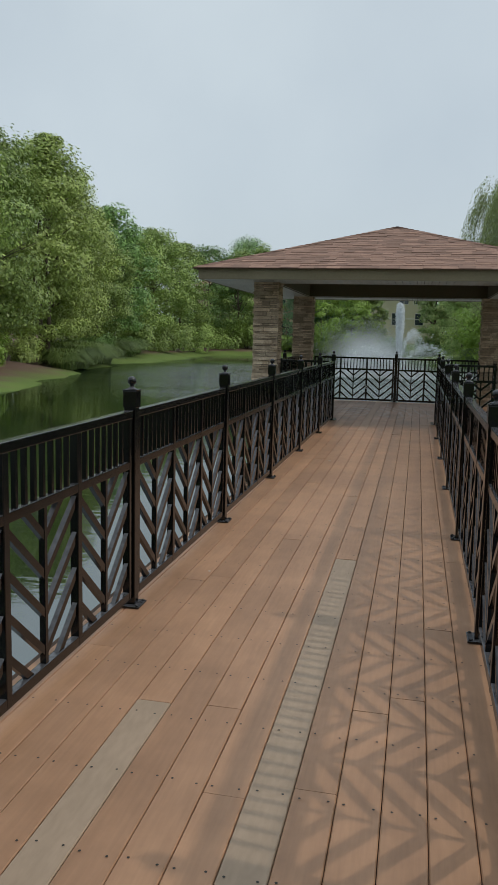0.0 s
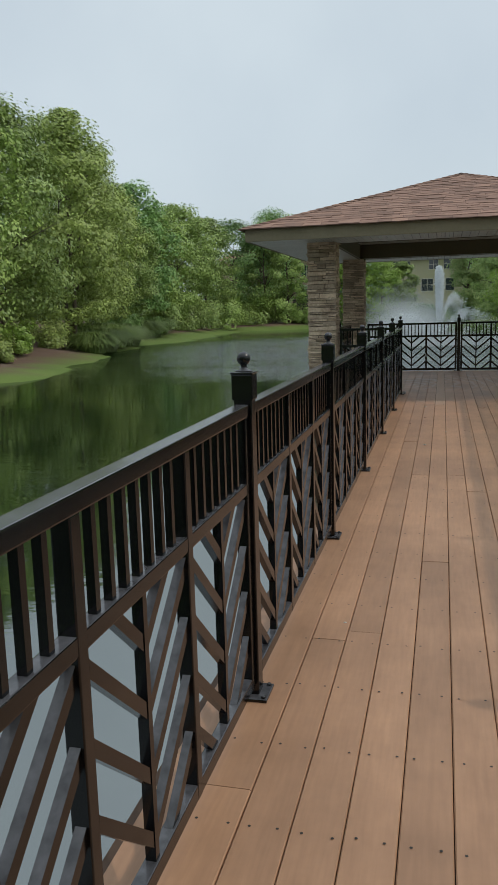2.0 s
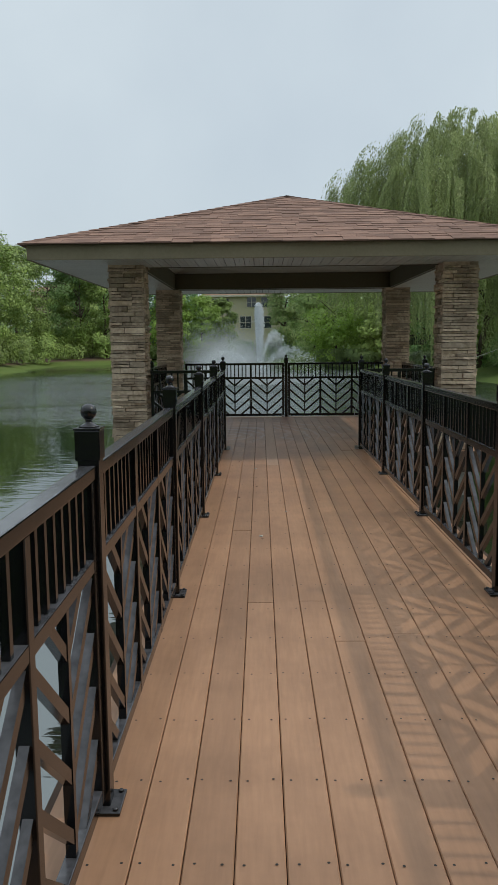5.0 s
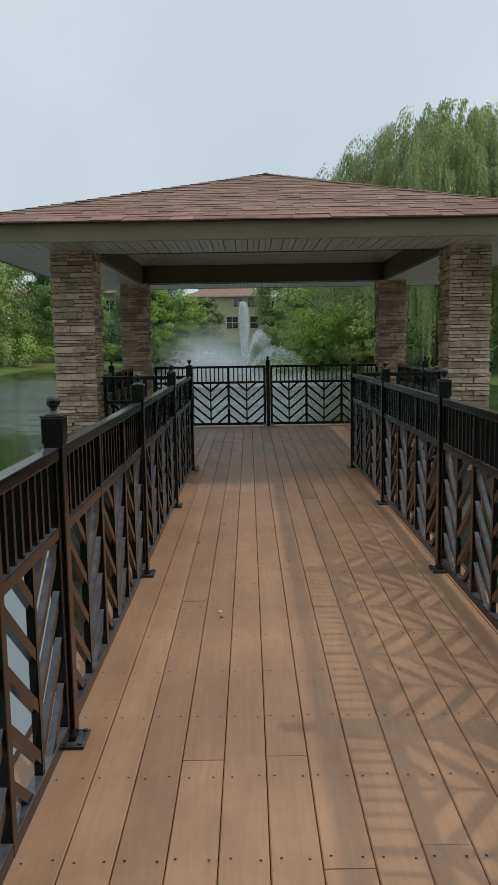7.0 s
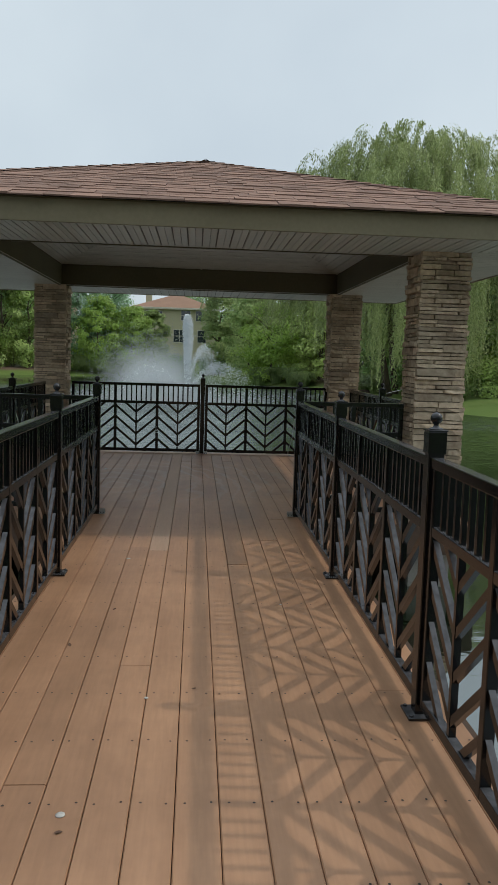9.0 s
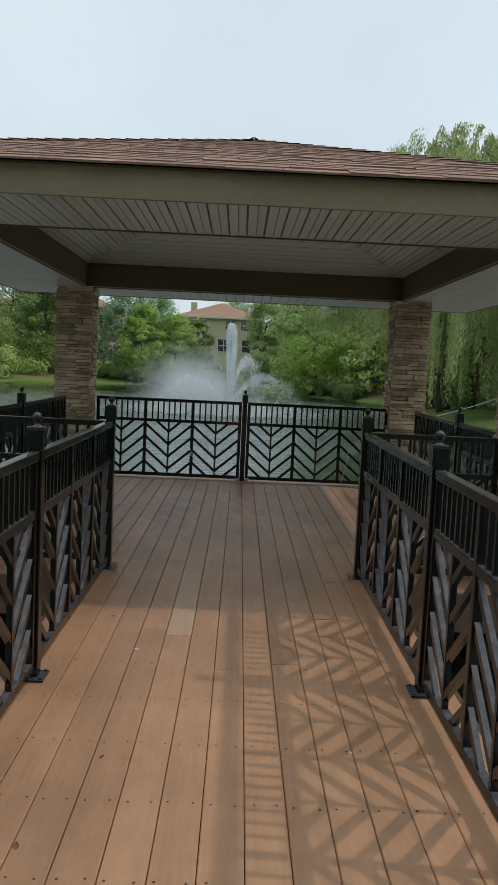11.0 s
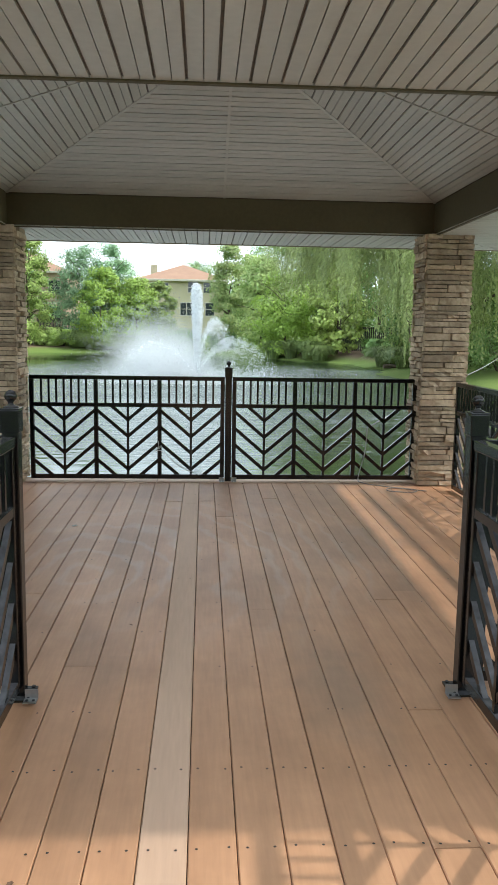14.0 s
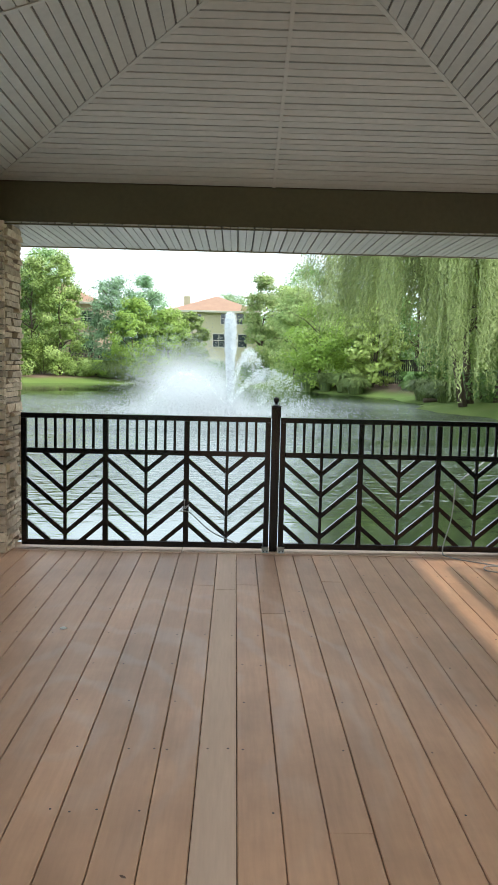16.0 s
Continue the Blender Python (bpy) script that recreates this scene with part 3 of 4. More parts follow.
def rail_post(place, label, group, lift=0.0, plate=True):
    ob = thing("railing_post", place, label, "post", group)
    part("shaft", boxed(-0.031, 0.031, -0.031, 0.031, 0.0135 if plate else 0.0055, 1.10 + lift, bevel=0.004), IRON, ob)
    bm = boxed(-0.036, 0.036, -0.036, 0.036, 1.075 + lift, 1.162 + lift, bevel=0.003)
    box(bm, -0.039, 0.039, -0.039, 0.039, 1.1625 + lift, 1.170 + lift, bevel=0.003)
    part("cap", bm, IRON, ob)
    z = 1.1705 + lift
    part("neck", lathe([(0.030, z), (0.028, z + 0.003), (0.015, z + 0.008), (0.010, z + 0.013), (0.010, z + 0.019), (0.013, z + 0.022)], 14), IRON, ob)
    z += 0.0195
    part("ball", lathe([(0.004, z)] + [(0.0235 * math.sin(a * math.pi / 9), z + 0.0235 - 0.0235 * math.cos(a * math.pi / 9)) for a in range(1, 9)] + [(0.003, z + 0.047)], 16), IRON, ob, "round black ball finial")
    if plate:
        part("base_plate", boxed(-0.065, 0.065, -0.065, 0.065, 0.002, 0.013, bevel=0.003), IRON, ob)
        for x in (-0.049, 0.049):
            for y in (-0.049, 0.049):
                part("bolt", lathe([(0.009, 0.0135), (0.009, 0.019), (0.005, 0.022)], 6), IRON, ob).location = (x, y, 0)
    return ob


def post_bracket(x, y, z):
    ob = thing("bracket", (x, y, z), "small bare steel angle bracket beside the post foot", "bracket", "steel brackets")
    part("foot", boxed(-0.026, 0.026, -0.030, 0.016, 0.0, 0.005, bevel=0.001), STEEL, ob)
    part("upright", boxed(-0.026, 0.026, 0.0165, 0.0215, 0.0, 0.038, bevel=0.001), STEEL, ob)
    for bx in (-0.013, 0.013):
        part("bolt", lathe([(0.006, 0.0052), (0.006, 0.009), (0.003, 0.011)], 6), IRON, ob).location = (bx, -0.010, 0)
    return ob


def build_railings():
    ys = [3.6 + 2.0 * k for k in range(-5, 6)]
    lab = "black metal railing panel with chevron bars and short pickets"
    first = rail_panel(1.926, 3, (LEFT_X, ys[0] + 0.037, 0), 90, lab, "walkway railing panels")
    post = rail_post((LEFT_X, ys[0], 0), "black square metal post with a ball finial", "walkway railing posts")
    for side, x in ((0, LEFT_X), (1, RIGHT_X)):
        for i, y in enumerate(ys):
            if i < len(ys) - 1 and (side or i):
                copy_thing(first, pose(x, y + 0.037, 0, 0, 0, 90))
            if side or i:
                copy_thing(post, pose(x, y, 0))
    # the pavilion's own railings
    far = rail_panel(1.83, 3, (0.118, 18.16, -0.025), 0, "black chevron railing panel between stone columns", "pavilion railing panels")
    rail_panel(1.885, 3, (-1.842, 18.16, -0.025), 0, "black chevron railing panel between stone columns", "pavilion railing panels")
    mid = rail_post((0.0805, 18.16, 0), "black post at the middle of the far railing", "pavilion railing posts", lift=-0.045, plate=False)
    for x in (-2.16, 2.22):
        copy_thing(far, pose(x, 13.94, -0.025, 0, 0, 90))
        copy_thing(far, pose(x, 15.883, -0.025, 0, 0, 90))
        copy_thing(mid, pose(x, 15.825, 0))
    rail_panel(0.92, 2, (-1.858, 13.6, 0), 0, "short black chevron panel beside the pavilion entrance", "pavilion railing panels")
    rail_panel(0.92, 2, (0.96, 13.6, 0), 0, "short black chevron panel beside the pavilion entrance", "pavilion railing panels")
    # bare steel angle brackets at the feet of the end posts
    for x, y in ((0.020, 18.115), (0.141, 18.115), (LEFT_X + 0.062, 13.53), (RIGHT_X - 0.062, 13.53)):
        post_bracket(x, y, 0.0045 if y > 18 else 0.0135)


# ---- pavilion ----
HX, HY = 3.2, 3.32
EAVE_Z, APEX_Z, SOFFIT_Z = 2.585, 3.68, 2.42
COLS = [(-2.11, 13.6), (2.14, 13.6), (-2.125, 18.17), (2.155, 18.17)]


def stone_meshes():
    out, rng = [], random.Random(8)
    for _ in range(8):
        bm = boxed(-0.5, 0.5, -0.5, 0.5, -0.5, 0.5)
        bmesh.ops.subdivide_edges(bm, edges=[e for e in bm.edges if abs(e.verts[0].co.x - e.verts[1].co.x) > 0.5], cuts=2)
        for v in bm.verts:
            if v.co.y < 0:
                v.co.y += rng.uniform(-0.05, 0.30)
                v.co.z *= rng.uniform(0.78, 1.0)
                v.co.x *= rng.uniform(0.965, 1.0) if abs(v.co.x) > 0.4 else 1
        me = bpy.data.meshes.new("stone")
        bm.to_mesh(me)
        bm.free()
        me.materials.append(STONE)
        out.append(me)
    return out


def build_column(cx, cy, meshes, seed):
    rng = random.Random(seed)
    H = 0.197
    ob = thing("stone_column", (cx, cy, 0), "square column of stacked tan ledge stone carrying the roof", "column", "pavilion columns")
    part("core", boxed(-H, H, -H, H, 0.002, SOFFIT_Z - 0.002), MORTAR, ob)
    part("pier", boxed(-H + 0.01, H - 0.01, -H + 0.01, H - 0.01, -1.9, -0.272), CONCRETE, ob)
    for face in range(4):
        turn = Matrix.Rotation(face * math.pi / 2, 4, "Z")
        z = 0.004
        while z < SOFFIT_Z - 0.015:
            h = min(rng.choice((0.03, 0.036, 0.045, 0.055, 0.075)), SOFFIT_Z - 0.004 - z)
            if SOFFIT_Z - 0.004 - z - h < 0.03:
                h = SOFFIT_Z - 0.004 - z
            lo, hi = -H - 0.028 * (face % 2 == 0), H + 0.028 * (face % 2 == 0)
            x = lo
            while x < hi - 0.01:
                w = rng.uniform(0.11, 0.36)
                if hi - x - w < 0.09:
                    w = hi - x
                d = rng.choice((0.018, 0.028, 0.038, 0.05, 0.062))
                split = h > 0.07 and w < 0.24 and rng.random() < 0.35
                for zz, hh in (((z, h * 0.48), (z + h * 0.5, h * 0.5)) if split else ((z, h),)):
                    st = new("stone", rng.choice(meshes))
                    st.parent = ob
                    st.matrix_basis = turn @ Matrix.Translation((x + w / 2, -H - d / 2 + 0.006, zz + hh / 2)) @ Matrix.Diagonal((w - 0.004, d, hh - 0.004, 1))
                x += w
            z += h


def slope_frame(side):
    """Eave half length, run, and a map from (along the eave, 0..1 up the slope, height above it) for one side."""
    a, run = (HX, HY) if side in (0, 2) else (HY, HX)
    rise = APEX_Z - EAVE_Z
    turn = Matrix.Rotation(side * math.pi / 2, 4, "Z")
    def at(u, f, lift):
        p = Vector((u, -run * (1 - f), EAVE_Z + rise * f)) + Vector((0, -rise, run)).normalized() * lift
        return turn @ p
    return a, run, rise, at


def build_roof():
    rng = random.Random(3)
    ob = thing("pavilion_roof", (PAV_X, PAV_Y, 0), "low hipped pavilion roof of reddish-brown asphalt shingles", "roof")
    for side in range(4):
        a, run, rise, at = slope_frame(side)
        bm = bmesh.new()
        lo = [bm.verts.new(at(u, f, -0.002)) for u, f in ((-a, 0), (a, 0), (0, 1))]
        bm.faces.new(lo)
        part("roof_deck", bm, TIMBER, ob)
        courses = 25
        rest = bmesh.new()
        for c in range(courses):
            f0, f1 = c / courses, min((c + 1.25) / courses, 1.0)
            f0 -= 0.014 if c == 0 else 0
            w0 = a * (1 - f0)
            u = -w0 - rng.uniform(0, 0.3)
            while u < w0:
                w = rng.uniform(0.16, 0.40)
                l0, r0 = max(u, -w0), min(u + w - 0.004, w0)
                wt = a * (1 - f1)
                l1, r1 = min(max(u, -wt), wt), max(min(u + w - 0.004, wt), -wt)
                u += w
                if r0 - l0 < 0.02:
                    continue
                jit = rng.uniform(-0.0035, 0.0035)
                t = rng.choice((0.008, 0.010, 0.014))
                b = bmesh.new() if side == 0 else rest
                lowc = [b.verts.new(at(x, f + (jit if f < f1 else 0), 0.0 if f == f1 else 0.002)) for x, f in ((l0, f0), (r0, f0), (r1, f1), (l1, f1))]
                top = [b.verts.new(at(x, f + (jit if f < f1 else 0), t + (0.005 if f < f1 else 0.0))) for x, f in ((l0, f0), (r0, f0), (r1, f1), (l1, f1))]
                b.faces.new(top)
                for i in range(4):
                    b.faces.new((lowc[i], lowc[(i + 1) % 4], top[(i + 1) % 4], top[i])).material_index = 1
                if side == 0:
                    part("shingle", b, SHINGLE, ob).data.materials.append(EDGE)
        if side == 0:
            rest.free()
        else:
            tagged(part("shingle_field", rest, SHINGLE_REST, ob), kind="stuff").data.materials.append(EDGE)
        # bent caps along the hip
        bm = bmesh.new()
        for i in range(30):
            f0, f1 = i / 30, min((i + 1.4) / 30, 1)
            pts = []
            for f, lift in ((f0, 0.030), (f1, 0.018)):
                w = 0.13
                ridge = at(a * (1 - f), f, lift)
                l = at(a * (1 - f) - w, f, lift - 0.008)
                r = slope_frame((side + 1) % 4)[3](-slope_frame((side + 1) % 4)[0] * (1 - f) + w, f, lift - 0.008)
                pts.append((l, ridge, r))
            v = [[bm.verts.new(p) for p in row] for row in pts]
            for s in (0, 1):
                bm.faces.new((v[0][s], v[0][s + 1], v[1][s + 1], v[1][s]))
        part("hip_cap", bm, SHINGLE_REST, ob)
    # fascia with the shingles' drip edge
    t = 0.03
    for side in range(4):
        a, run, rise, at = slope_frame(side)
        turn = Matrix.Rotation(side * math.pi / 2, 4, "Z")
        bm = boxed(-a + 0.03 + (0 if side % 2 == 0 else t), a - 0.03 - (0 if side % 2 == 0 else t), -run + 0.03, -run + 0.03 + t, SOFFIT_Z - 0.02, EAVE_Z - 0.002, bevel=0.004)
        bm.transform(turn)
        part("fascia", bm, FASCIA, ob)
        bm = boxed(-a + 0.012 + (0 if side % 2 == 0 else 0.018), a - 0.012 - (0 if side % 2 == 0 else 0.018), -run + 0.02, -run + 0.028, EAVE_Z - 0.018, EAVE_Z - 0.006)
        bm.transform(turn)
        part("drip_edge", bm, BEAM, ob)
    # beams from column to column
    B = 0.13
    x0, x1, y0, y1 = COLS[0][0] - PAV_X, COLS[1][0] - PAV_X, COLS[0][1] - PAV_Y, COLS[2][1] - PAV_Y
    for r in ((x0 - B, x1 + B, y0 - B, y0 + B), (x0 - B, x1 + B, y1 - B, y1 + B), (x0 - B, x0 + B, y0 + B + 0.001, y1 - B - 0.001), (x1 - B, x1 + B, y0 + B + 0.001, y1 - B - 0.001)):
        part("beam", boxed(*r, SOFFIT_Z + 0.002, SOFFIT_Z + 0.282, bevel=0.004), BEAM, ob)


def build_ceilings():
    """Ribbed white panels: the flat soffit round the eaves and the four sloping fields inside."""
    P, G = 0.120, 0.012
    ix0, ix1, iy0, iy1 = COLS[0][0] + 0.13, COLS[1][0] - 0.13, COLS[0][1] + 0.13, COLS[2][1] - 0.13
    ox0, ox1, oy0, oy1 = PAV_X - HX + 0.06, PAV_X + HX - 0.06, PAV_Y - HY + 0.06, PAV_Y + HY - 0.06
    bm = bmesh.new()
    z = SOFFIT_Z
    def plank(x0, x1, y0, y1):
        box(bm, x0, x1, y0, y1, z - 0.012, z)
    x = ox0
    while x < ox1 - 0.02:
        for k in (0, 1):
            a, b = x + k * P / 2, min(x + (k + 1) * P / 2 - (0.004 if k == 0 else G), ox1)
            if b - a < 0.01:
                continue
            # mitred at the corners, as on the fascia
            def edge(xx, o, i, sgn):
                if xx < ix0:
                    k2 = (xx - ox0) / (ix0 - ox0)
                elif xx > ix1:
                    k2 = (ox1 - xx) / (ox1 - ix1)
                else:
                    k2 = 1
                return o + (i - o) * k2
            xm = (a + b) / 2
            plank(a, b, oy0, max(edge(xm, oy0, iy0, 1), oy0 + 0.02))
            plank(a, b, min(edge(xm, oy1, iy1, 1), oy1 - 0.02), oy1)
        x += P
    y = oy0
    while y < oy1 - 0.02:
        for k in (0, 1):
            a, b = y + k * P / 2, min(y + (k + 1) * P / 2 - (0.004 if k == 0 else G), oy1)
            if b - a < 0.01:
                continue
            ym = (a + b) / 2
            k2 = (ym - oy0) / (iy0 - oy0) if ym < iy0 else ((oy1 - ym) / (oy1 - iy1) if ym > iy1 else 1)
            plank(ox0, max(ox0 + (ix0 - ox0) * k2, ox0 + 0.02), a, b)
            plank(min(ox1 + (ix1 - ox1) * k2, ox1 - 0.02), ox1, a, b)
        y += P
    cx, cy = (ix0 + ix1) / 2, (iy0 + iy1) / 2
    zb, top = SOFFIT_Z + 0.287, SOFFIT_Z + 0.945
    for side in range(4):
        turn = Matrix.Translation((cx, cy, 0)) @ Matrix.Rotation(side * math.pi / 2, 4, "Z")
        a, run = ((ix1 - ix0) / 2, (iy1 - iy0) / 2) if side % 2 == 0 else ((iy1 - iy0) / 2, (ix1 - ix0) / 2)
        n = int(run / 0.058)
        for i in range(n):
            f0, f1 = i / n, (i + 1 - (0.08 if i % 2 == 0 else 0.2)) / n
            pts = [(-a * (1 - f0), f0), (a * (1 - f0), f0), (a * (1 - f1), f1), (-a * (1 - f1), f1)]
            lo = [bm.verts.new(turn @ Vector((u, -run * (1 - f), zb + (top - zb) * f))) for u, f in pts]
            hi = [bm.verts.new(turn @ Vector((u, -run * (1 - f), zb + (top - zb) * f + 0.012))) for u, f in pts]
            bm.faces.new(lo[::-1])
            for k in range(4):
                bm.faces.new((lo[k], lo[(k + 1) % 4], hi[(k + 1) % 4], hi[k]))
        # strip along the hip, and a seam up the middle of the field
        for p, q, w in (((a, 0), (0, 1), 0.013), ((0, 0.0), (0, 0.98), 0.011)):
            A = Vector((p[0], -run * (1 - p[1]), zb + (top - zb) * p[1] - 0.006))
            Bv = Vector((q[0], -run * (1 - q[1]), zb + (top - zb) * q[1] - 0.006))
            s = (Bv - A).cross(Vector((0, 0, 1))).normalized() * w
            dz = Vector((0, 0, 0.008))
            c = [turn @ v for v in (A - s, A + s, Bv + s, Bv - s)]
            lo = [bm.verts.new(v) for v in c]
            hi = [bm.verts.new(v + dz) for v in c]
            bm.faces.new(lo)
            for k in range(4):
                bm.faces.new((lo[k], hi[k], hi[(k + 1) % 4], lo[(k + 1) % 4]))
    bmesh.ops.recalc_face_normals(bm, faces=bm.faces)
    tagged(part("ceiling", bm, SOFFIT), "ribbed white vinyl soffit and vaulted pavilion ceiling", "ceiling", kind="structure")
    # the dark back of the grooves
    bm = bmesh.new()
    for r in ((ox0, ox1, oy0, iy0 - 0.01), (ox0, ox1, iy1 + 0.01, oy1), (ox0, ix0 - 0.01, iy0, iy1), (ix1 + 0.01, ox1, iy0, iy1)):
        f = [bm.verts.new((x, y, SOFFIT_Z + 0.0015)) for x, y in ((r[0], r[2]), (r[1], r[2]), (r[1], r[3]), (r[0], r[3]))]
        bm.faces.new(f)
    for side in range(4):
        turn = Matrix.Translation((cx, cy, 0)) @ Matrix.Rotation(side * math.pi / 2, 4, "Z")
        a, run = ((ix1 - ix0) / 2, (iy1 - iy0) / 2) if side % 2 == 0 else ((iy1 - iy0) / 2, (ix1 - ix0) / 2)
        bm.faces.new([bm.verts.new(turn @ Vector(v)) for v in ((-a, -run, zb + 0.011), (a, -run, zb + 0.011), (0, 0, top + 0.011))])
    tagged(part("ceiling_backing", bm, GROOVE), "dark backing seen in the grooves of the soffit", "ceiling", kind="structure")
    # edge trim where the soffit meets the beams
    for r in ((ix0 - 0.02, ix1 + 0.02, iy0 - 0.022, iy0 + 0.004), (ix0 - 0.02, ix1 + 0.02, iy1 - 0.004, iy1 + 0.022), (ix0 - 0.022, ix0 + 0.004, iy0 + 0.005, iy1 - 0.005), (ix1 - 0.004, ix1 + 0.022, iy0 + 0.005, iy1 - 0.005)):
        tagged(part("trim", boxed(*r, SOFFIT_Z - 0.02, SOFFIT_Z - 0.0125), BEAM), "brown edge trim of the soffit", "trim", kind="structure")


# ---- planting ----
def make_tree(name, place, height, radius, material, seed, label, low=0.12, count=9000, size=0.22, shape=1.0, lean=(0, 0), group="trees round the pond", clumps=90, trunks=1, clump=0.19):
    """A tree with a tapered trunk, limbs, and a crown of leaf clumps with gaps and an uneven outline."""
    rng, r = np.random.default_rng(seed), random.Random(seed)
    ob = thing(name, place, label, "tree", group)
    bm = bmesh.new()
    tips = []
    for t in range(trunks):
        off = Vector((r.uniform(-0.3, 0.3), r.uniform(-0.3, 0.3), 0)) * (trunks > 1)
        lean_v = Vector((lean[0] + off.x * 2, lean[1] + off.y * 2, 0))
        tr = max(0.06, height * 0.014) / (1 if trunks == 1 else 1.5)
        pts = [off + lean_v * (k / 6) + Vector((r.uniform(-1, 1) * 0.02 * height * (k > 0), r.uniform(-1, 1) * 0.02 * height * (k > 0), height * 0.8 * k / 6 - (0.3 if k == 0 else 0))) for k in range(7)]
        tube(pts, [tr * (1.25 - 0.19 * k) for k in range(7)], 8, bm)
        for _ in range(int(9 / trunks) + 2):
            k = r.uniform(1.2, 5.2)
            base = pts[int(k)].lerp(pts[int(k) + 1], k % 1)
            ang, ln = r.uniform(0, 6.283), radius * r.uniform(0.5, 0.95)
            d = Vector((math.cos(ang), math.sin(ang), r.uniform(0.25, 0.9)))
            p = [base, base + d * ln * 0.5 + Vector((0, 0, 0.1 * ln)), base + d * ln]
            tube(p, [tr * 0.45, tr * 0.25, tr * 0.08], 5, bm)
            tips.append(p[2])
    part("trunk", bm, BARK, ob)
    z0, z1 = low * height, height
    c = []
    while len(c) < clumps:
        f = r.random() ** 0.85
        prof = math.sin(math.pi * min(1, f ** shape * 0.86 + 0.12)) ** 0.6
        ang = r.uniform(0, 6.283)
        rr = radius * prof * math.sqrt(r.uniform(0.12, 1.0)) * r.uniform(0.82, 1.12)
        c.append((rr * math.cos(ang) + lean[0] * f, rr * math.sin(ang) + lean[1] * f, z0 + (z1 - z0) * f))
    c = np.array(c)
    sp = radius * clump * rng.uniform(0.6, 1.5, len(c))
    which = rng.integers(0, len(c), count)
    away = unit_vectors(rng, count)
    pts = c[which] + away * (sp[which] * rng.uniform(0.2, 1.2, count) ** 0.5)[:, None] * np.array([1.2, 1.2, 0.72])
    pts[:, 2] = np.maximum(pts[:, 2], 0.15)
    spine = np.stack([np.zeros(count), np.zeros(count), np.full(count, z0 + 0.45 * (z1 - z0))], 1)
    out = (pts - spine) / np.array([radius, radius, 0.5 * (z1 - z0)])
    quads("crown", leaves(rng, pts, size, size * 0.62, facing=0.55 * away + 0.5 * out + np.array([0, 0, 0.45])), material, ob)
    return ob


def make_willow(place, height, radius, seed, label):
    rng, r = np.random.default_rng(seed), random.Random(seed)
    ob = thing("willow", place, label, "tree", "trees round the pond")
    for t, (dx, dy) in enumerate(((-0.9, 0), (0.8, 0.5), (-0.3, 0.9))):
        pts = [Vector((dx * (1 + 0.45 * k), dy * (1 + 0.4 * k), height * 0.72 * k / 6 - 0.3 * (k == 0))) for k in range(7)]
        part("trunk", tube(pts, [0.19 * (1.15 - 0.16 * k) for k in range(7)], 9), BARK, ob)
        for _ in range(11):
            k = r.uniform(1.5, 5.4)
            base = pts[int(k)].lerp(pts[int(k) + 1], k % 1)
            ang, ln = r.uniform(0, 6.283), radius * r.uniform(0.3, 0.6)
            d = Vector((math.cos(ang), math.sin(ang), 0.5))
            part("limb", tube([base, base + d * ln * 0.5, base + d * ln + Vector((0, 0, -0.2 * ln))], [0.11, 0.06, 0.015], 5), BARK, ob)
    pts, face = [], []
    for _ in range(560):
        # one bunch of strands, hanging close together from a twig
        ang, q = (r.uniform(0, 6.283) if r.random() < 0.6 else r.uniform(2.6, 5.2)), math.sqrt(r.uniform(0.0, 1))
        rad = radius * q * r.uniform(0.84, 1.07)
        z = height * (1.0 - 0.30 * q ** 2.0) * (r.uniform(0.88, 1.01) if r.random() < 0.6 else r.uniform(0.55, 0.87))
        hx, hy = rad * math.cos(ang), rad * math.sin(ang)
        clear = (3.0, 5.5) if hx < -4.2 else (1.2, 3.6) if hx < -1.5 else (0.1, 1.4)
        drop = r.uniform(0.16, 0.80) * height * (0.35 + 0.65 * q)
        if hy < -0.2 * radius and hx > -5.6 and r.random() < 0.4:
            clear, drop = (0.3, 3.4) if hx > -3.2 else (1.8, 4.6), r.uniform(0.4, 0.85) * height
        o = math.hypot(hx, hy) or 1
        lean, sway, turn_at = r.uniform(0.2, 1.3), r.uniform(-0.5, 0.5), r.uniform(0, 6)
        ox, oy = hx / o * lean - hy / o * sway, hy / o * lean + hx / o * sway
        for _ in range(10):
            sx, sy, sz = hx + r.gauss(0, 0.14), hy + r.gauss(0, 0.14), z + r.gauss(0, 0.15)
            ln = max(0.6, min(drop * r.uniform(0.6, 1.1), sz - r.uniform(*clear)))
            n = max(8, int(ln / 0.085))
            f = np.linspace(0, 1, n)
            wav = 0.10 * np.sin(f * 4 + turn_at) + 0.03 * np.sin(f * r.uniform(8, 14))
            line = np.stack([sx + ox * np.sqrt(f) + wav, sy + oy * np.sqrt(f) + wav * 0.6, sz + 0.5 * np.sin(f * 3.14) * (1 - f) - ln * f ** 1.3], 1)
            pts.append(line + rng.normal(size=line.shape) * 0.035)
            face.append(np.tile([hx / o * 0.9, hy / o * 0.9, 0.55], (n, 1)))
    quads("crown", leaves(rng, np.concatenate(pts), 0.21, 0.05, hang=1.6, facing=np.concatenate(face)), LEAF_WILLOW, ob)
    return ob


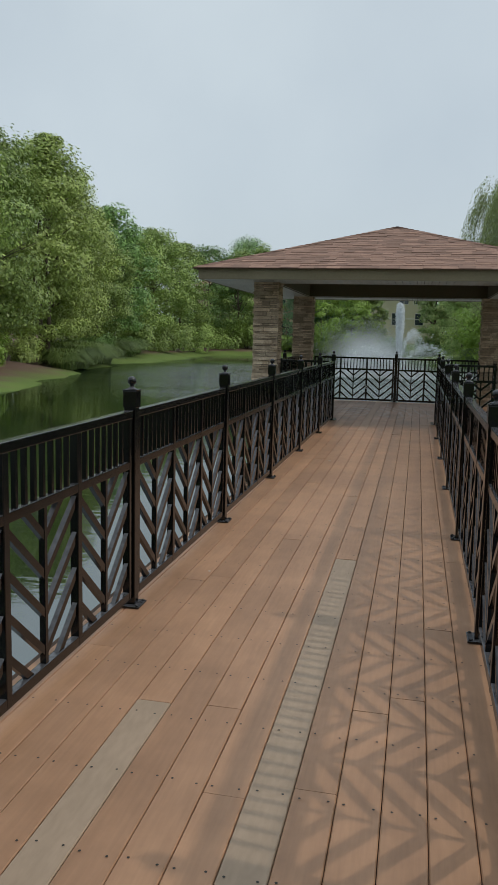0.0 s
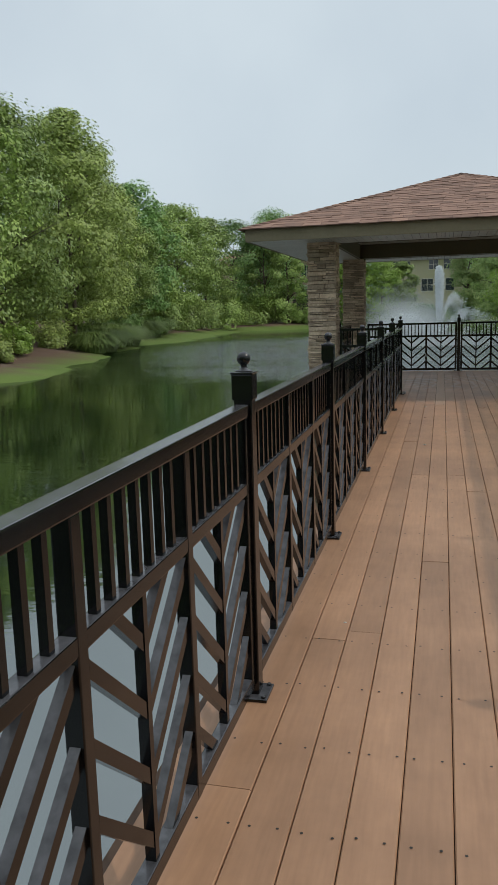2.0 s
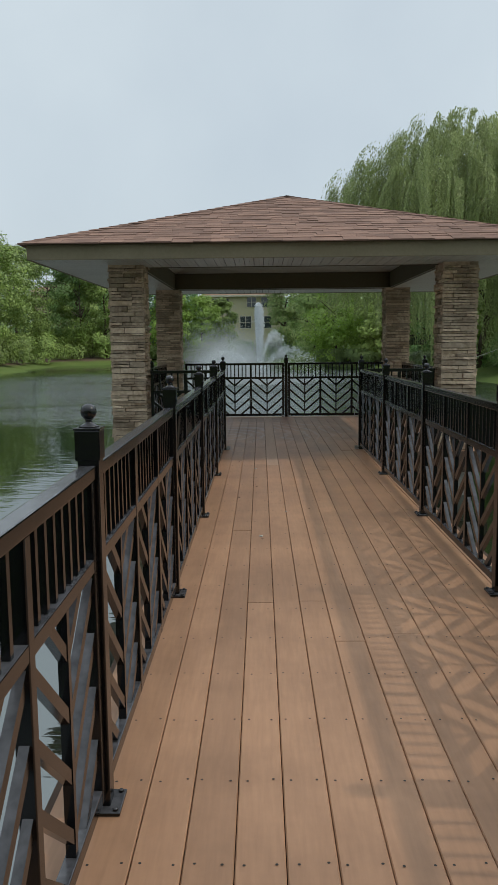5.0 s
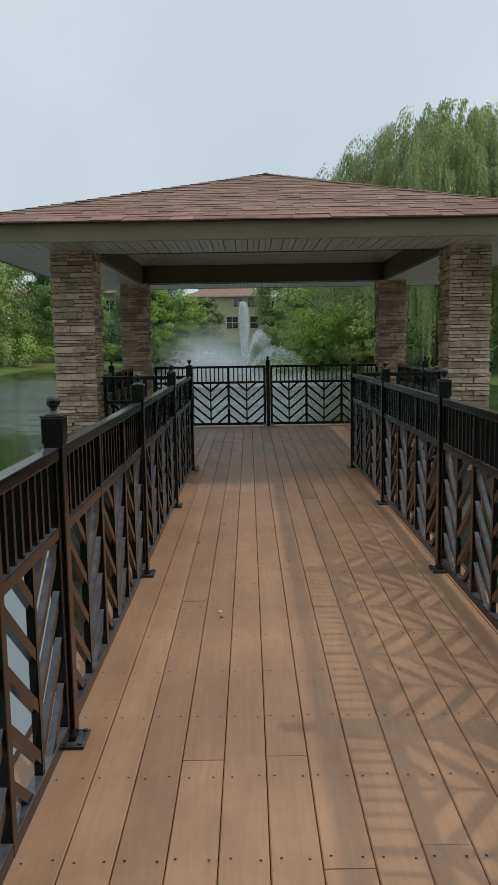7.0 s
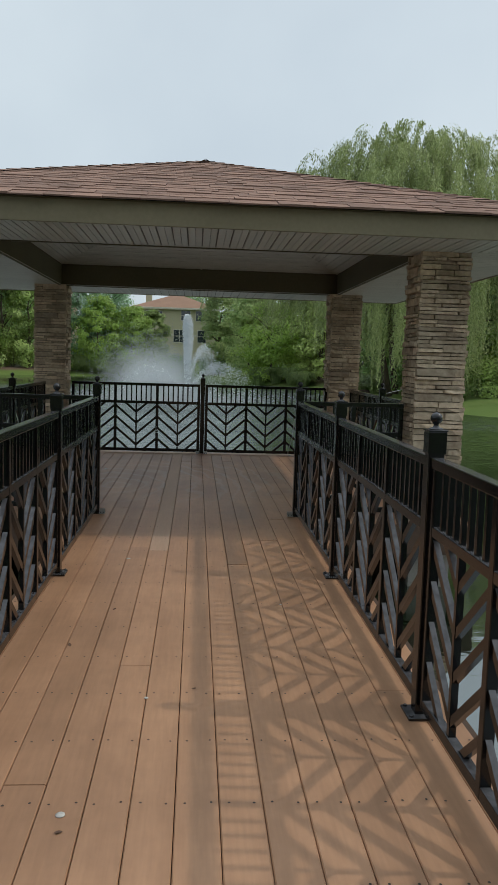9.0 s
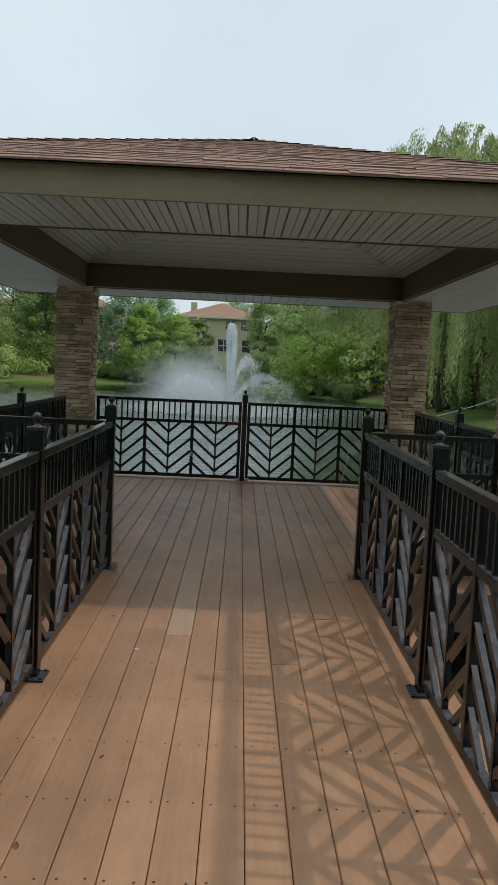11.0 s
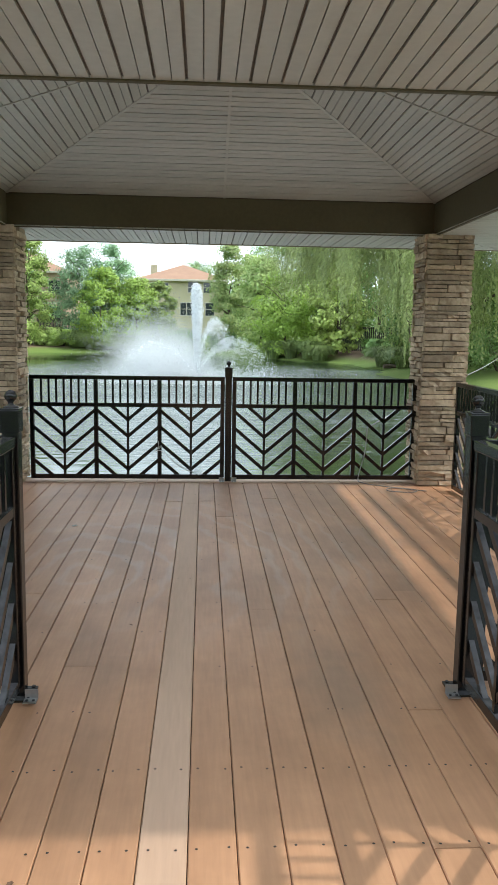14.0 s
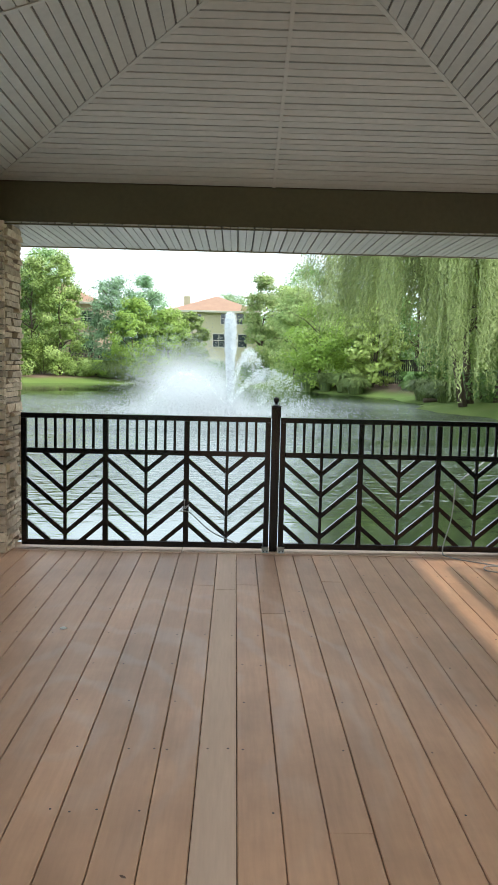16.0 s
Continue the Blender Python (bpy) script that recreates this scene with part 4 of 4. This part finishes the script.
def make_shrub(place, r0, h, material, seed, label, count=4200, size=0.12, category="shrub"):
    rng = np.random.default_rng(seed)
    ob = thing("shrub", place, label, category, "shrubs on the banks")
    c = np.stack([rng.uniform(-1, 1, 26) * r0 * 0.75, rng.uniform(-1, 1, 26) * r0 * 0.75, rng.uniform(0.15, 0.85, 26) * h], 1)
    w = rng.integers(0, 26, count)
    pts = c[w] + unit_vectors(rng, count) * (r0 * 0.35 * rng.uniform(0.1, 1, count) ** 0.5)[:, None]
    pts[:, 2] = np.clip(pts[:, 2], 0.03, h)
    bm = bmesh.new()
    for i in range(5):
        a = i * 1.256
        tube([(0.05 * math.cos(a), 0.05 * math.sin(a), -0.1), (0.3 * r0 * math.cos(a), 0.3 * r0 * math.sin(a), 0.35 * h), (0.6 * r0 * math.cos(a), 0.6 * r0 * math.sin(a), 0.7 * h)], [0.03, 0.02, 0.008], 5, bm)
    part("stem", bm, BARK, ob)
    out = pts / np.array([r0, r0, h]) + np.array([0, 0, 0.3])
    quads("foliage", leaves(rng, pts, size, size * 0.6, facing=out), material, ob)
    return ob


def make_grass(place, r0, h, seed, label, count=1500, name="grass_clump"):
    """A rounded mound of blades that rise, arch over and droop at the tips."""
    rng = np.random.default_rng(seed)
    n = count
    ang, q = rng.uniform(0, 6.283, n), np.sqrt(rng.uniform(0, 1, n)) * 0.45 * r0
    base = np.stack([q * np.cos(ang), q * np.sin(ang), np.zeros(n) - 0.03], 1)
    a2 = ang + rng.normal(size=n) * 0.45
    out = np.stack([np.cos(a2), np.sin(a2), np.zeros(n)], 1)
    side = np.stack([-np.sin(a2), np.cos(a2), np.zeros(n)], 1) * 0.026
    reach, up = rng.uniform(0.05, 1.0, n)[:, None] * r0, rng.uniform(0.6, 1.05, n)[:, None] * h
    rows = []
    for f in (0.0, 0.4, 0.75, 1.0):
        z = up * (1 - (1 - min(f / 0.7, 1.0)) ** 2) - np.clip(f - 0.6, 0, 1) * reach * 0.9
        rows.append(base + out * reach * f ** 1.6 + np.array([0, 0, 1]) * np.maximum(z, 0.0))
    wide = (1.0, 0.9, 0.6, 0.1)
    strips = [np.stack([p - side * u, p + side * u, t + side * v, t - side * v], 1) for p, t, u, v in zip(rows, rows[1:], wide, wide[1:])]
    ob = quads(name, np.concatenate(strips), BLADE)
    ob.location = place
    return tagged(ob, label, "grass", "grass clumps on the bank")


def make_fountain():
    """A bulging main jet, arcs that break into drops, and mist drifting to one side."""
    rng = np.random.default_rng(12)
    ob = thing("fountain", (-0.5, 43.0, WATER_Z), "tall white fountain jet with falling side plumes and drifting mist", "fountain")
    part("float", lathe([(0.55, -0.15), (0.6, 0.0), (0.5, 0.08), (0.12, 0.12), (0.1, 0.22), (0.05, 0.25)], 20), IRON, ob)
    n = 15000
    f = rng.uniform(0, 1, n) ** 0.85
    wide = (0.09 + 0.22 * f ** 1.4) * np.sqrt(np.clip(1.0 - f ** 9, 0.02, 1))
    # strands climb in the jet, so that it shows streaks
    strand = rng.integers(0, 16, n)
    sa, sr = strand * 2.4, ((strand * 0.37) % 1.0) ** 0.5
    px = wide * sr * np.cos(sa + f) + rng.normal(size=n) * 0.03 * (0.5 + f)
    py = wide * sr * np.sin(sa + f) + rng.normal(size=n) * 0.03 * (0.5 + f)
    quads("main_jet", leaves(rng, np.stack([0.06 + px - 0.06 * f, py, 0.2 + 3.85 * f - np.abs(rng.normal(size=n)) * 0.06], 1), 0.085, 0.034, hang=1.2), SPRAY, ob)
    arcs = ((0.95, -0.2, 2.65, 1.5), (1.12, 0.1, 2.55, 1.75), (0.8, 0.3, 2.3, 1.35), (1.6, -0.3, 1.85, 3.0), (1.75, 0.1, 1.75, 3.5), (1.5, 0.4, 1.5, 2.7), (-1.7, -0.2, 1.65, -3.3), (-1.5, 0.3, 1.35, -2.8))
    for peak_x, py, top, reach in arcs:
        n = 1150
        f = rng.uniform(0, 1, n) ** 0.9
        spread = 0.02 + 0.10 * f ** 1.3
        # drops gather in clots as the arc breaks up
        f = f + 0.035 * np.sin(f * 55 + peak_x * 9) * f
        p = np.stack([reach * f, py * f * 1.6, 0.25 + 4 * (top - 0.25) * f * (1 - f)], 1) + rng.normal(size=(n, 3)) * spread[:, None]
        p[:, 2] -= np.abs(rng.normal(size=n)) * 0.26 * f
        p = p[p[:, 2] > 0.02]
        quads("side_jet", leaves(rng, p, 0.055, 0.03, hang=0.5), SPRAY, ob)
    n = 125000
    p = rng.normal(size=(n, 3)) * np.array([1.05, 0.9, 1.02]) + np.array([-1.15, 0.2, 0.2])
    p[:, 2] = np.abs(p[:, 2])
    p[:, 0] -= 0.4 * p[:, 2] * rng.uniform(0, 1, n)
    low = rng.normal(size=(24000, 3)) * np.array([2.2, 1.3, 0.2]) + np.array([-0.3, 0, 0.12])
    low[:, 2] = np.abs(low[:, 2])
    quads("mist", leaves(rng, np.concatenate([p, low]), 0.046, 0.04), MIST, ob)


def house(name, x0, x1, y0, y1, base, eave, ridge, wall_mat, windows, label, chimney=None):
    ob = thing(name, ((x0 + x1) / 2, y0, base), label, "house", "houses behind the pond")
    w, d = (x1 - x0) / 2, y1 - y0
    part("wall", boxed(-w, w, 0, d, -1.0, eave - base), wall_mat, ob)
    o, z0, z1 = 0.55, eave - base + 0.02, ridge - base
    run = min(w, d / 2) + o
    bm = bmesh.new()
    c = [bm.verts.new(p) for p in ((-w - o, -o, z0), (w + o, -o, z0), (w + o, d + o, z0), (-w - o, d + o, z0))]
    t = [bm.verts.new((-(w + o - run), d / 2, z1)), bm.verts.new((w + o - run + 0.01, d / 2, z1))]
    bm.faces.new(c[::-1])
    for f in ((c[0], c[1], t[1], t[0]), (c[1], c[2], t[1]), (c[2], c[3], t[0], t[1]), (c[3], c[0], t[0])):
        bm.faces.new(f)
    part("roof", bm, ROOF_TAN, ob)
    part("gutter", boxed(-w - o, w + o, -o - 0.08, -o - 0.003, z0 - 0.22, z0 + 0.02, bevel=0.02), TRIM_WHITE, ob)
    for cx, cz, ww, wh in windows:
        win = part("window", boxed(cx - ww / 2, cx + ww / 2, -0.07, -0.003, cz - base, cz - base + wh, bevel=0.01), TRIM_WHITE, ob)
        n = max(1, round(ww / 0.8))
        for i in range(n):
            a = cx - ww / 2 + 0.07 + i * (ww - 0.07) / n
            part("pane", boxed(a, a + (ww - 0.07) / n - 0.07, -0.085, -0.073, cz - base + 0.08, cz - base + wh / 2 - 0.03), PANE, win)
            part("pane", boxed(a, a + (ww - 0.07) / n - 0.07, -0.085, -0.073, cz - base + wh / 2 + 0.03, cz - base + wh - 0.08), PANE, win)
    part("belt_course", boxed(-w - 0.05, w + 0.05, -0.06, -0.003, 0.52 * (eave - base) - 0.12, 0.52 * (eave - base) + 0.12, bevel=0.01), TRIM_WHITE, ob)
    if chimney:
        part("chimney", boxed(chimney - 0.4, chimney + 0.4, d * 0.35, d * 0.35 + 0.8, z0 + 0.2, z1 - 0.15, bevel=0.03), WALL_CREAM, ob)
    return ob


def fence(x0, y0, x1, y1, h, label, gap=0.16):
    ob = thing("fence", (x0, y0, ground_z(x0, y0)), label, "fence", turn=math.degrees(math.atan2(y1 - y0, x1 - x0)))
    L = math.hypot(x1 - x0, y1 - y0)
    for z in (0.35, h - 0.12):
        part("rail", boxed(0, L, -0.03, 0.03, z, z + 0.09), FENCE, ob)
    me = bpy.data.meshes.new("slat")
    b = boxed(-0.055, 0.055, -0.055, -0.031, -0.3, h)
    b.to_mesh(me)
    b.free()
    me.materials.append(FENCE)
    for i in range(int(L / gap)):
        o = new("slat", me)
        o.parent, o.location = ob, (gap * (i + 0.5), 0, 0)
    return ob


def cord(points, radius, label):
    """A cord through points, smoothed."""
    pts = [Vector(p) for p in points]
    fine = []
    for i in range(len(pts) - 1):
        a, b, c, d = pts[max(i - 1, 0)], pts[i], pts[i + 1], pts[min(i + 2, len(pts) - 1)]
        for k in range(8):
            t = k / 8
            fine.append(0.5 * (2 * b + (c - a) * t + (2 * a - 5 * b + 4 * c - d) * t * t + (3 * b - a - 3 * c + d) * t ** 3))
    fine.append(pts[-1])
    return tagged(part("cord", tube(fine, [radius] * len(fine), 6), ROPE), label, "cord")


# ---- the pavilion and its deck ----
build_roof()
build_ceilings()

# ---- trees on the banks ----
GREEN = "leafy green tree with a full crown on the pond bank"
BANK_TREES = [
    (-18.2, 26.5, 9.6, 3.5, LEAF_MID), (-19.4, 32.0, 10.2, 3.7, LEAF_MID), (-18.9, 38.0, 11.5, 3.2, LEAF_OLIVE), (-20.6, 41.5, 10.0, 3.5, LEAF_OLIVE),
    (-22.0, 47.5, 10.5, 3.3, LEAF_OLIVE), (-22.8, 53.5, 9.4, 3.0, LEAF_MID), (-23.8, 59.5, 11.1, 3.4, LEAF_DARK), (-24.3, 66.0, 9.8, 3.7, LEAF_MID),
    (-24.6, 72.5, 11.3, 3.7, LEAF_MID), (-24.2, 79.0, 10.7, 3.7, LEAF_MID), (-23.0, 86.0, 10.9, 3.8, LEAF_DARK), (-21.5, 93.0, 10.4, 4.0, LEAF_DARK),
    (-25.0, 30.0, 9.0, 3.6, LEAF_DARK), (-26.5, 41.0, 9.0, 3.8, LEAF_DARK), (-29.0, 52.0, 9.6, 4.2, LEAF_DARK), (-30.5, 64.0, 10.0, 4.4, LEAF_DARK), (-31.0, 77.0, 10.4, 4.6, LEAF_DARK),
    (-23.5, 21.0, 9.0, 3.8, LEAF_MID),
]
for i, (x, y, h, r, m) in enumerate(BANK_TREES):
    near, behind = y < 58 and i < 6, i > 11
    make_tree("tree", (x, y, ground_z(x, y)), h, r, m, 100 + i, GREEN, low=0.13, count=30000 if near else 5500 if behind else 15000, size=0.185 if near else 0.36 if behind else 0.25, clumps=110, clump=0.2, trunks=4 if i in (0, 1, 3, 5) else 2 if i in (2, 7, 8) else 1)

FAR_TREES = [  # far end of the pond, and the right bank
    (-19.4, 86.0, 10.6, 3.1, LEAF_MID, GREEN, 1.0), (-17.0, 87.0, 11.4, 2.2, LEAF_MID, GREEN, 0.9),
    (-12.3, 89.0, 9.6, 2.6, LEAF_BLUE, "tall blue-green tree with an upright crown", 1.0), (-9.4, 89.5, 9.7, 2.6, LEAF_BLUE, "tall blue-green tree with an upright crown", 1.0),
    (-10.0, 86.5, 7.4, 2.8, LEAF_LIME, "rounded yellow-green tree at the water's edge", 1.0), (-6.8, 87.5, 6.6, 2.3, LEAF_LIME, "rounded yellow-green tree at the water's edge", 1.0),
    (-4.6, 88.5, 6.2, 1.7, LEAF_MID, "small green tree before the cream house", 1.0),
    (2.3, 84.0, 9.5, 2.1, LEAF_RUST, "green tree with rust-red leaves in its top", 0.85), (4.6, 88.0, 8.8, 2.2, LEAF_MID, GREEN, 0.9),
    (4.9, 78.5, 7.8, 2.3, LEAF_RUST, "small tree turning orange", 0.9), (6.4, 73.5, 6.6, 2.9, LEAF_LIME, "broad lime-green tree over the far bank", 1.0),
    (9.9, 78.0, 7.6, 3.0, LEAF_MID, GREEN, 1.0), (9.8, 69.5, 6.4, 2.2, LEAF_OLIVE, "multi-stemmed tree on a mulched bank", 0.9),
    (14.5, 75.0, 11.0, 4.2, LEAF_DARK, GREEN, 1.0), (20.0, 68.0, 12.0, 5.0, LEAF_DARK, GREEN, 1.0), (20.0, 59.0, 11.0, 4.6, LEAF_DARK, GREEN, 1.0), (24.0, 50.0, 11.0, 4.8, LEAF_DARK, GREEN, 1.0),
    (17.0, 46.5, 4.3, 2.0, LEAF_LIME, "small yellow-green tree on the lawn", 1.0), (27.0, 41.0, 10.0, 4.2, LEAF_MID, GREEN, 1.0),
    (15.0, 56.5, 6.5, 2.8, LEAF_MID, GREEN, 1.0), (18.0, 51.5, 7.5, 3.2, LEAF_DARK, GREEN, 1.0), (14.6, 62.5, 6.8, 2.8, LEAF_DARK, GREEN, 1.0), (17.0, 67.0, 8.0, 3.4, LEAF_DARK, GREEN, 1.0), (22.0, 45.5, 7.0, 3.2, LEAF_DARK, GREEN, 1.0), (12.2, 78.5, 7.5, 3.0, LEAF_DARK, GREEN, 1.0),
    (-1.0, 120.0, 10.0, 4.5, LEAF_DARK, GREEN, 1.0), (8.0, 102.0, 12.0, 4.6, LEAF_DARK, GREEN, 1.0), (14.0, 96.0, 13.0, 5.0, LEAF_DARK, GREEN, 1.0), (-21.5, 100.0, 13.0, 4.6, LEAF_DARK, GREEN, 1.0),
]
for i, (x, y, h, r, m, lab, shp) in enumerate(FAR_TREES):
    make_tree("tree", (x, y, ground_z(x, y)), h, r, m, 300 + i, lab, low=0.04, count=12500 if y > 70 and x < 12 else 7000, size=0.24 if y > 70 and x < 12 else 0.32, shape=shp, clumps=100, clump=0.27 if m in (LEAF_BLUE, LEAF_RUST) else 0.22, trunks=4 if "multi" in lab else 1)
# unseen trees added on the shore behind the start, so the posts reflect dark
for i in range(11):
    x, y = -27 + 5.4 * i, -19 - 3.5 * (i % 2)
    make_tree("tree", (x, y, ground_z(x, y)), 10 + (i * 7) % 4, 3.8, LEAF_DARK if i % 3 else LEAF_MID, 400 + i, GREEN, low=0.05, count=4000, size=0.5, clumps=80, clump=0.22)
make_willow((11.6, 49.0, ground_z(11.6, 49.0)), 14.3, 8.1, 41, "large weeping willow with long hanging branches over the pond")

# far woods that close the horizon
rng = np.random.default_rng(77)
n = 46000
ang = rng.uniform(-math.pi, math.pi, n)
rad = rng.uniform(135, 165, n)
top = 8.5 + 2.5 * np.sin(ang * 23) + 1.5 * np.sin(ang * 61 + 1)
woods = np.stack([rad * np.sin(ang), 20 + rad * np.cos(ang), 0.5 + top * rng.uniform(0, 1, n) ** 0.8], 1)
tagged(quads("woods", leaves(rng, woods, 1.5, 1.0, facing=np.tile([0.0, -0.5, 0.8], (n, 1))), LEAF_FAR), "distant dark green woods beyond the houses", "woods", kind="stuff")

# ---- low planting ----
SHRUBS = [
    (-17.4, 30.0, 0.9, 1.5, LEAF_LIME), (-19.0, 35.5, 1.2, 1.3, LEAF_OLIVE), (-22.6, 62.0, 2.0, 2.4, LEAF_MID), (-22.8, 67.0, 2.3, 2.8, LEAF_MID), (-22.6, 72.0, 2.3, 2.6, LEAF_MID), (-22.2, 77.5, 2.4, 3.0, LEAF_MID),
    (-20.5, 82.5, 2.4, 3.0, LEAF_MID), (-18.2, 85.0, 2.2, 2.8, LEAF_MID), (-15.2, 85.6, 1.6, 1.7, LEAF_MID), (-13.6, 86.0, 1.4, 1.5, LEAF_LIME), (13.2, 45.0, 1.6, 2.2, LEAF_DARK), (12.2, 50.5, 1.5, 1.6, LEAF_DARK), (14.2, 42.5, 1.4, 1.9, LEAF_MID),
    (17.0, 44.0, 1.8, 2.2, LEAF_LIME), (12.5, 66.5, 1.2, 1.2, LEAF_DARK), (8.6, 72.5, 1.3, 1.3, LEAF_MID), (-18.0, 28.5, 1.1, 1.0, LEAF_OLIVE), (20.5, 42.5, 2.2, 2.8, LEAF_DARK), (-21.2, 50.0, 1.3, 1.6, LEAF_DARK),
    (-16.5, 27.0, 0.8, 0.8, LEAF_OLIVE), (-20.6, 45.5, 1.3, 1.4, LEAF_DARK), (-21.6, 56.0, 1.4, 1.5, LEAF_DARK), (1.6, 84.2, 1.4, 1.6, LEAF_DARK), (-2.0, 86.0, 1.6, 1.8, LEAF_DARK),
]
for i, (x, y, r, h, m) in enumerate(SHRUBS):
    make_shrub((x, y, ground_z(x, y)), r, h, m, 500 + i, "dense leafy shrub on the pond bank", size=0.13 if y < 60 else 0.22)
CLUMPS = [
    (-17.6, 37.6, 1.3, 1.1), (-18.0, 39.8, 1.4, 1.25), (-18.5, 42.2, 1.5, 1.35), (-19.2, 44.6, 1.5, 1.35), (-19.6, 47.0, 1.4, 1.2), (-19.3, 40.4, 1.4, 1.2), (-20.0, 43.4, 1.4, 1.3), (-21.1, 53.0, 1.5, 1.3), (-21.6, 56.0, 1.5, 1.3), (-22.0, 59.0, 1.4, 1.2),
    (-12.2, 86.0, 1.9, 1.6), (-10.6, 86.2, 1.9, 1.6), (-8.8, 86.3, 1.9, 1.5), (-7.0, 86.2, 1.8, 1.4), (5.4, 72.8, 0.9, 1.5), (6.6, 70.8, 0.8, 1.4), (8.4, 67.5, 1.0, 1.2), (7.8, 69.0, 1.0, 1.4), (11.2, 58.0, 1.3, 1.3), (11.4, 54.0, 1.2, 1.2),
]
for i, (x, y, r, h) in enumerate(CLUMPS):
    make_grass((x, y, ground_z(x, y)), 1.1 * r, h, 700 + i, "arching green ornamental grass mound by the water", count=2000)

# ---- houses, fences ----
house("house", -8.0, 2.3, 108, 118, 0.6, 7.8, 10.0, WALL_CREAM, ((1.3, 6.2, 1.3, 1.4), (3.1, 6.2, 1.1, 1.4), (-2.9, 6.35, 2.4, 1.1), (0.5, 3.4, 1.6, 1.7), (3.4, 3.4, 1.2, 1.7)), "cream two-storey house with a tan hipped roof", chimney=-3.7)
house("house", -31, -17.2, 108, 120, 0.6, 8.5, 11.6, WALL_BRICK, ((5.6, 5.8, 1.5, 1.7), (2.4, 5.8, 1.5, 1.7), (5.6, 2.4, 1.6, 2.0)), "pale brick two-storey house with a tan roof")
fence(-18.6, 98, -12.8, 98, 2.3, "dark wooden screen fence below the brick house")
fence(10.3, 73.5, 15.5, 72.0, 2.0, "dark picket fence behind the far bank")
make_fountain()

# ---- small things on the deck and banks ----
cord([(-0.60, 18.13, 0.40), (-0.60, 18.12, 0.33), (-0.57, 18.12, 0.36), (-0.63, 18.12, 0.31), (-0.56, 18.12, 0.30), (-0.40, 18.12, 0.16), (-0.20, 18.11, 0.07)], 0.004, "thin grey cord knotted round the far railing")
cord([(1.46, 18.12, 0.55), (1.44, 18.11, 0.30), (1.38, 18.10, 0.05), (1.42, 18.02, 0.014), (1.60, 17.88, 0.010), (1.86, 17.72, 0.010), (1.78, 17.6, 0.010), (1.58, 17.66, 0.012), (1.66, 17.8, 0.010), (1.95, 17.66, 0.010)], 0.005, "loose grey cord lying in loops on the deck")
cord([(1.46, 18.14, 0.55), (3.0, 21.0, 0.72), (7.0, 29.0, 1.0), (11.6, 40.0, 1.5)], 0.006, "taut pale cord running from the railing over the water")
for i, (x, y, s) in enumerate(((-0.41, 8.92, 0.016), (-0.47, 12.0, 0.016), (-1.13, 16.36, 0.02), (0.5, 11.0, 0.008), (-0.65, 4.3, 0.008), (-0.2, 9.75, 0.01))):
    o = tagged(part("dropping", lathe([(s, 0), (s * 0.9, s * 0.2), (s * 0.4, s * 0.35)], 9), PALE), "small pale bird dropping on the deck boards", "dropping", "droppings on the deck")
    o.location = (x, y, 0.0015)
def fallen_leaf(x, y, size, turn):
    """A dry leaf, creased along its rib and curled at the tip."""
    bm = bmesh.new()
    outline = ((-0.5, 0.0, 0.0), (-0.2, 0.26, 0.10), (0.2, 0.22, 0.16), (0.5, 0.0, 0.22), (0.2, -0.22, 0.12), (-0.2, -0.26, 0.08))
    rib = [bm.verts.new((px * size, 0, pz * size)) for px, pz in ((-0.16, 0.02), (0.2, 0.05))]
    rim = [bm.verts.new((px * size, py * size, pz * size)) for px, py, pz in outline]
    for f in ((rim[0], rib[0], rim[1]), (rim[1], rib[0], rib[1], rim[2]), (rim[2], rib[1], rim[3]), (rim[3], rib[1], rim[4]), (rim[4], rib[1], rib[0], rim[5]), (rim[5], rib[0], rim[0])):
        bm.faces.new(f)
    ob = tagged(part("fallen_leaf", bm, STRAW), "small dry brown leaf lying on the deck boards", "leaf", "leaves on the deck")
    ob.matrix_world = pose(x, y, 0.002, 0, 0, turn)


for i, (x, y) in enumerate(((0.0, 9.84), (-0.45, 10.89), (-0.61, 10.34), (-0.52, 14.35), (-0.4, 8.83), (-0.67, 12.51))):
    fallen_leaf(x, y, 0.022 + 0.006 * (i % 3), 53 * i)
o = tagged(part("log", tube([(-0.4, 0, 0.1), (0, 0.05, 0.13), (0.45, 0, 0.1)], [0.12, 0.13, 0.11], 9), BARK), "short dark log lying on the bank", "log")
o.location = (11.0, 56.5, ground_z(11.0, 56.5))

# ---- railings, columns, boards ----
build_railings()
stones = stone_meshes()
for i, (cx, cy) in enumerate(COLS):
    build_column(cx, cy, stones, 60 + i)
build_boards()
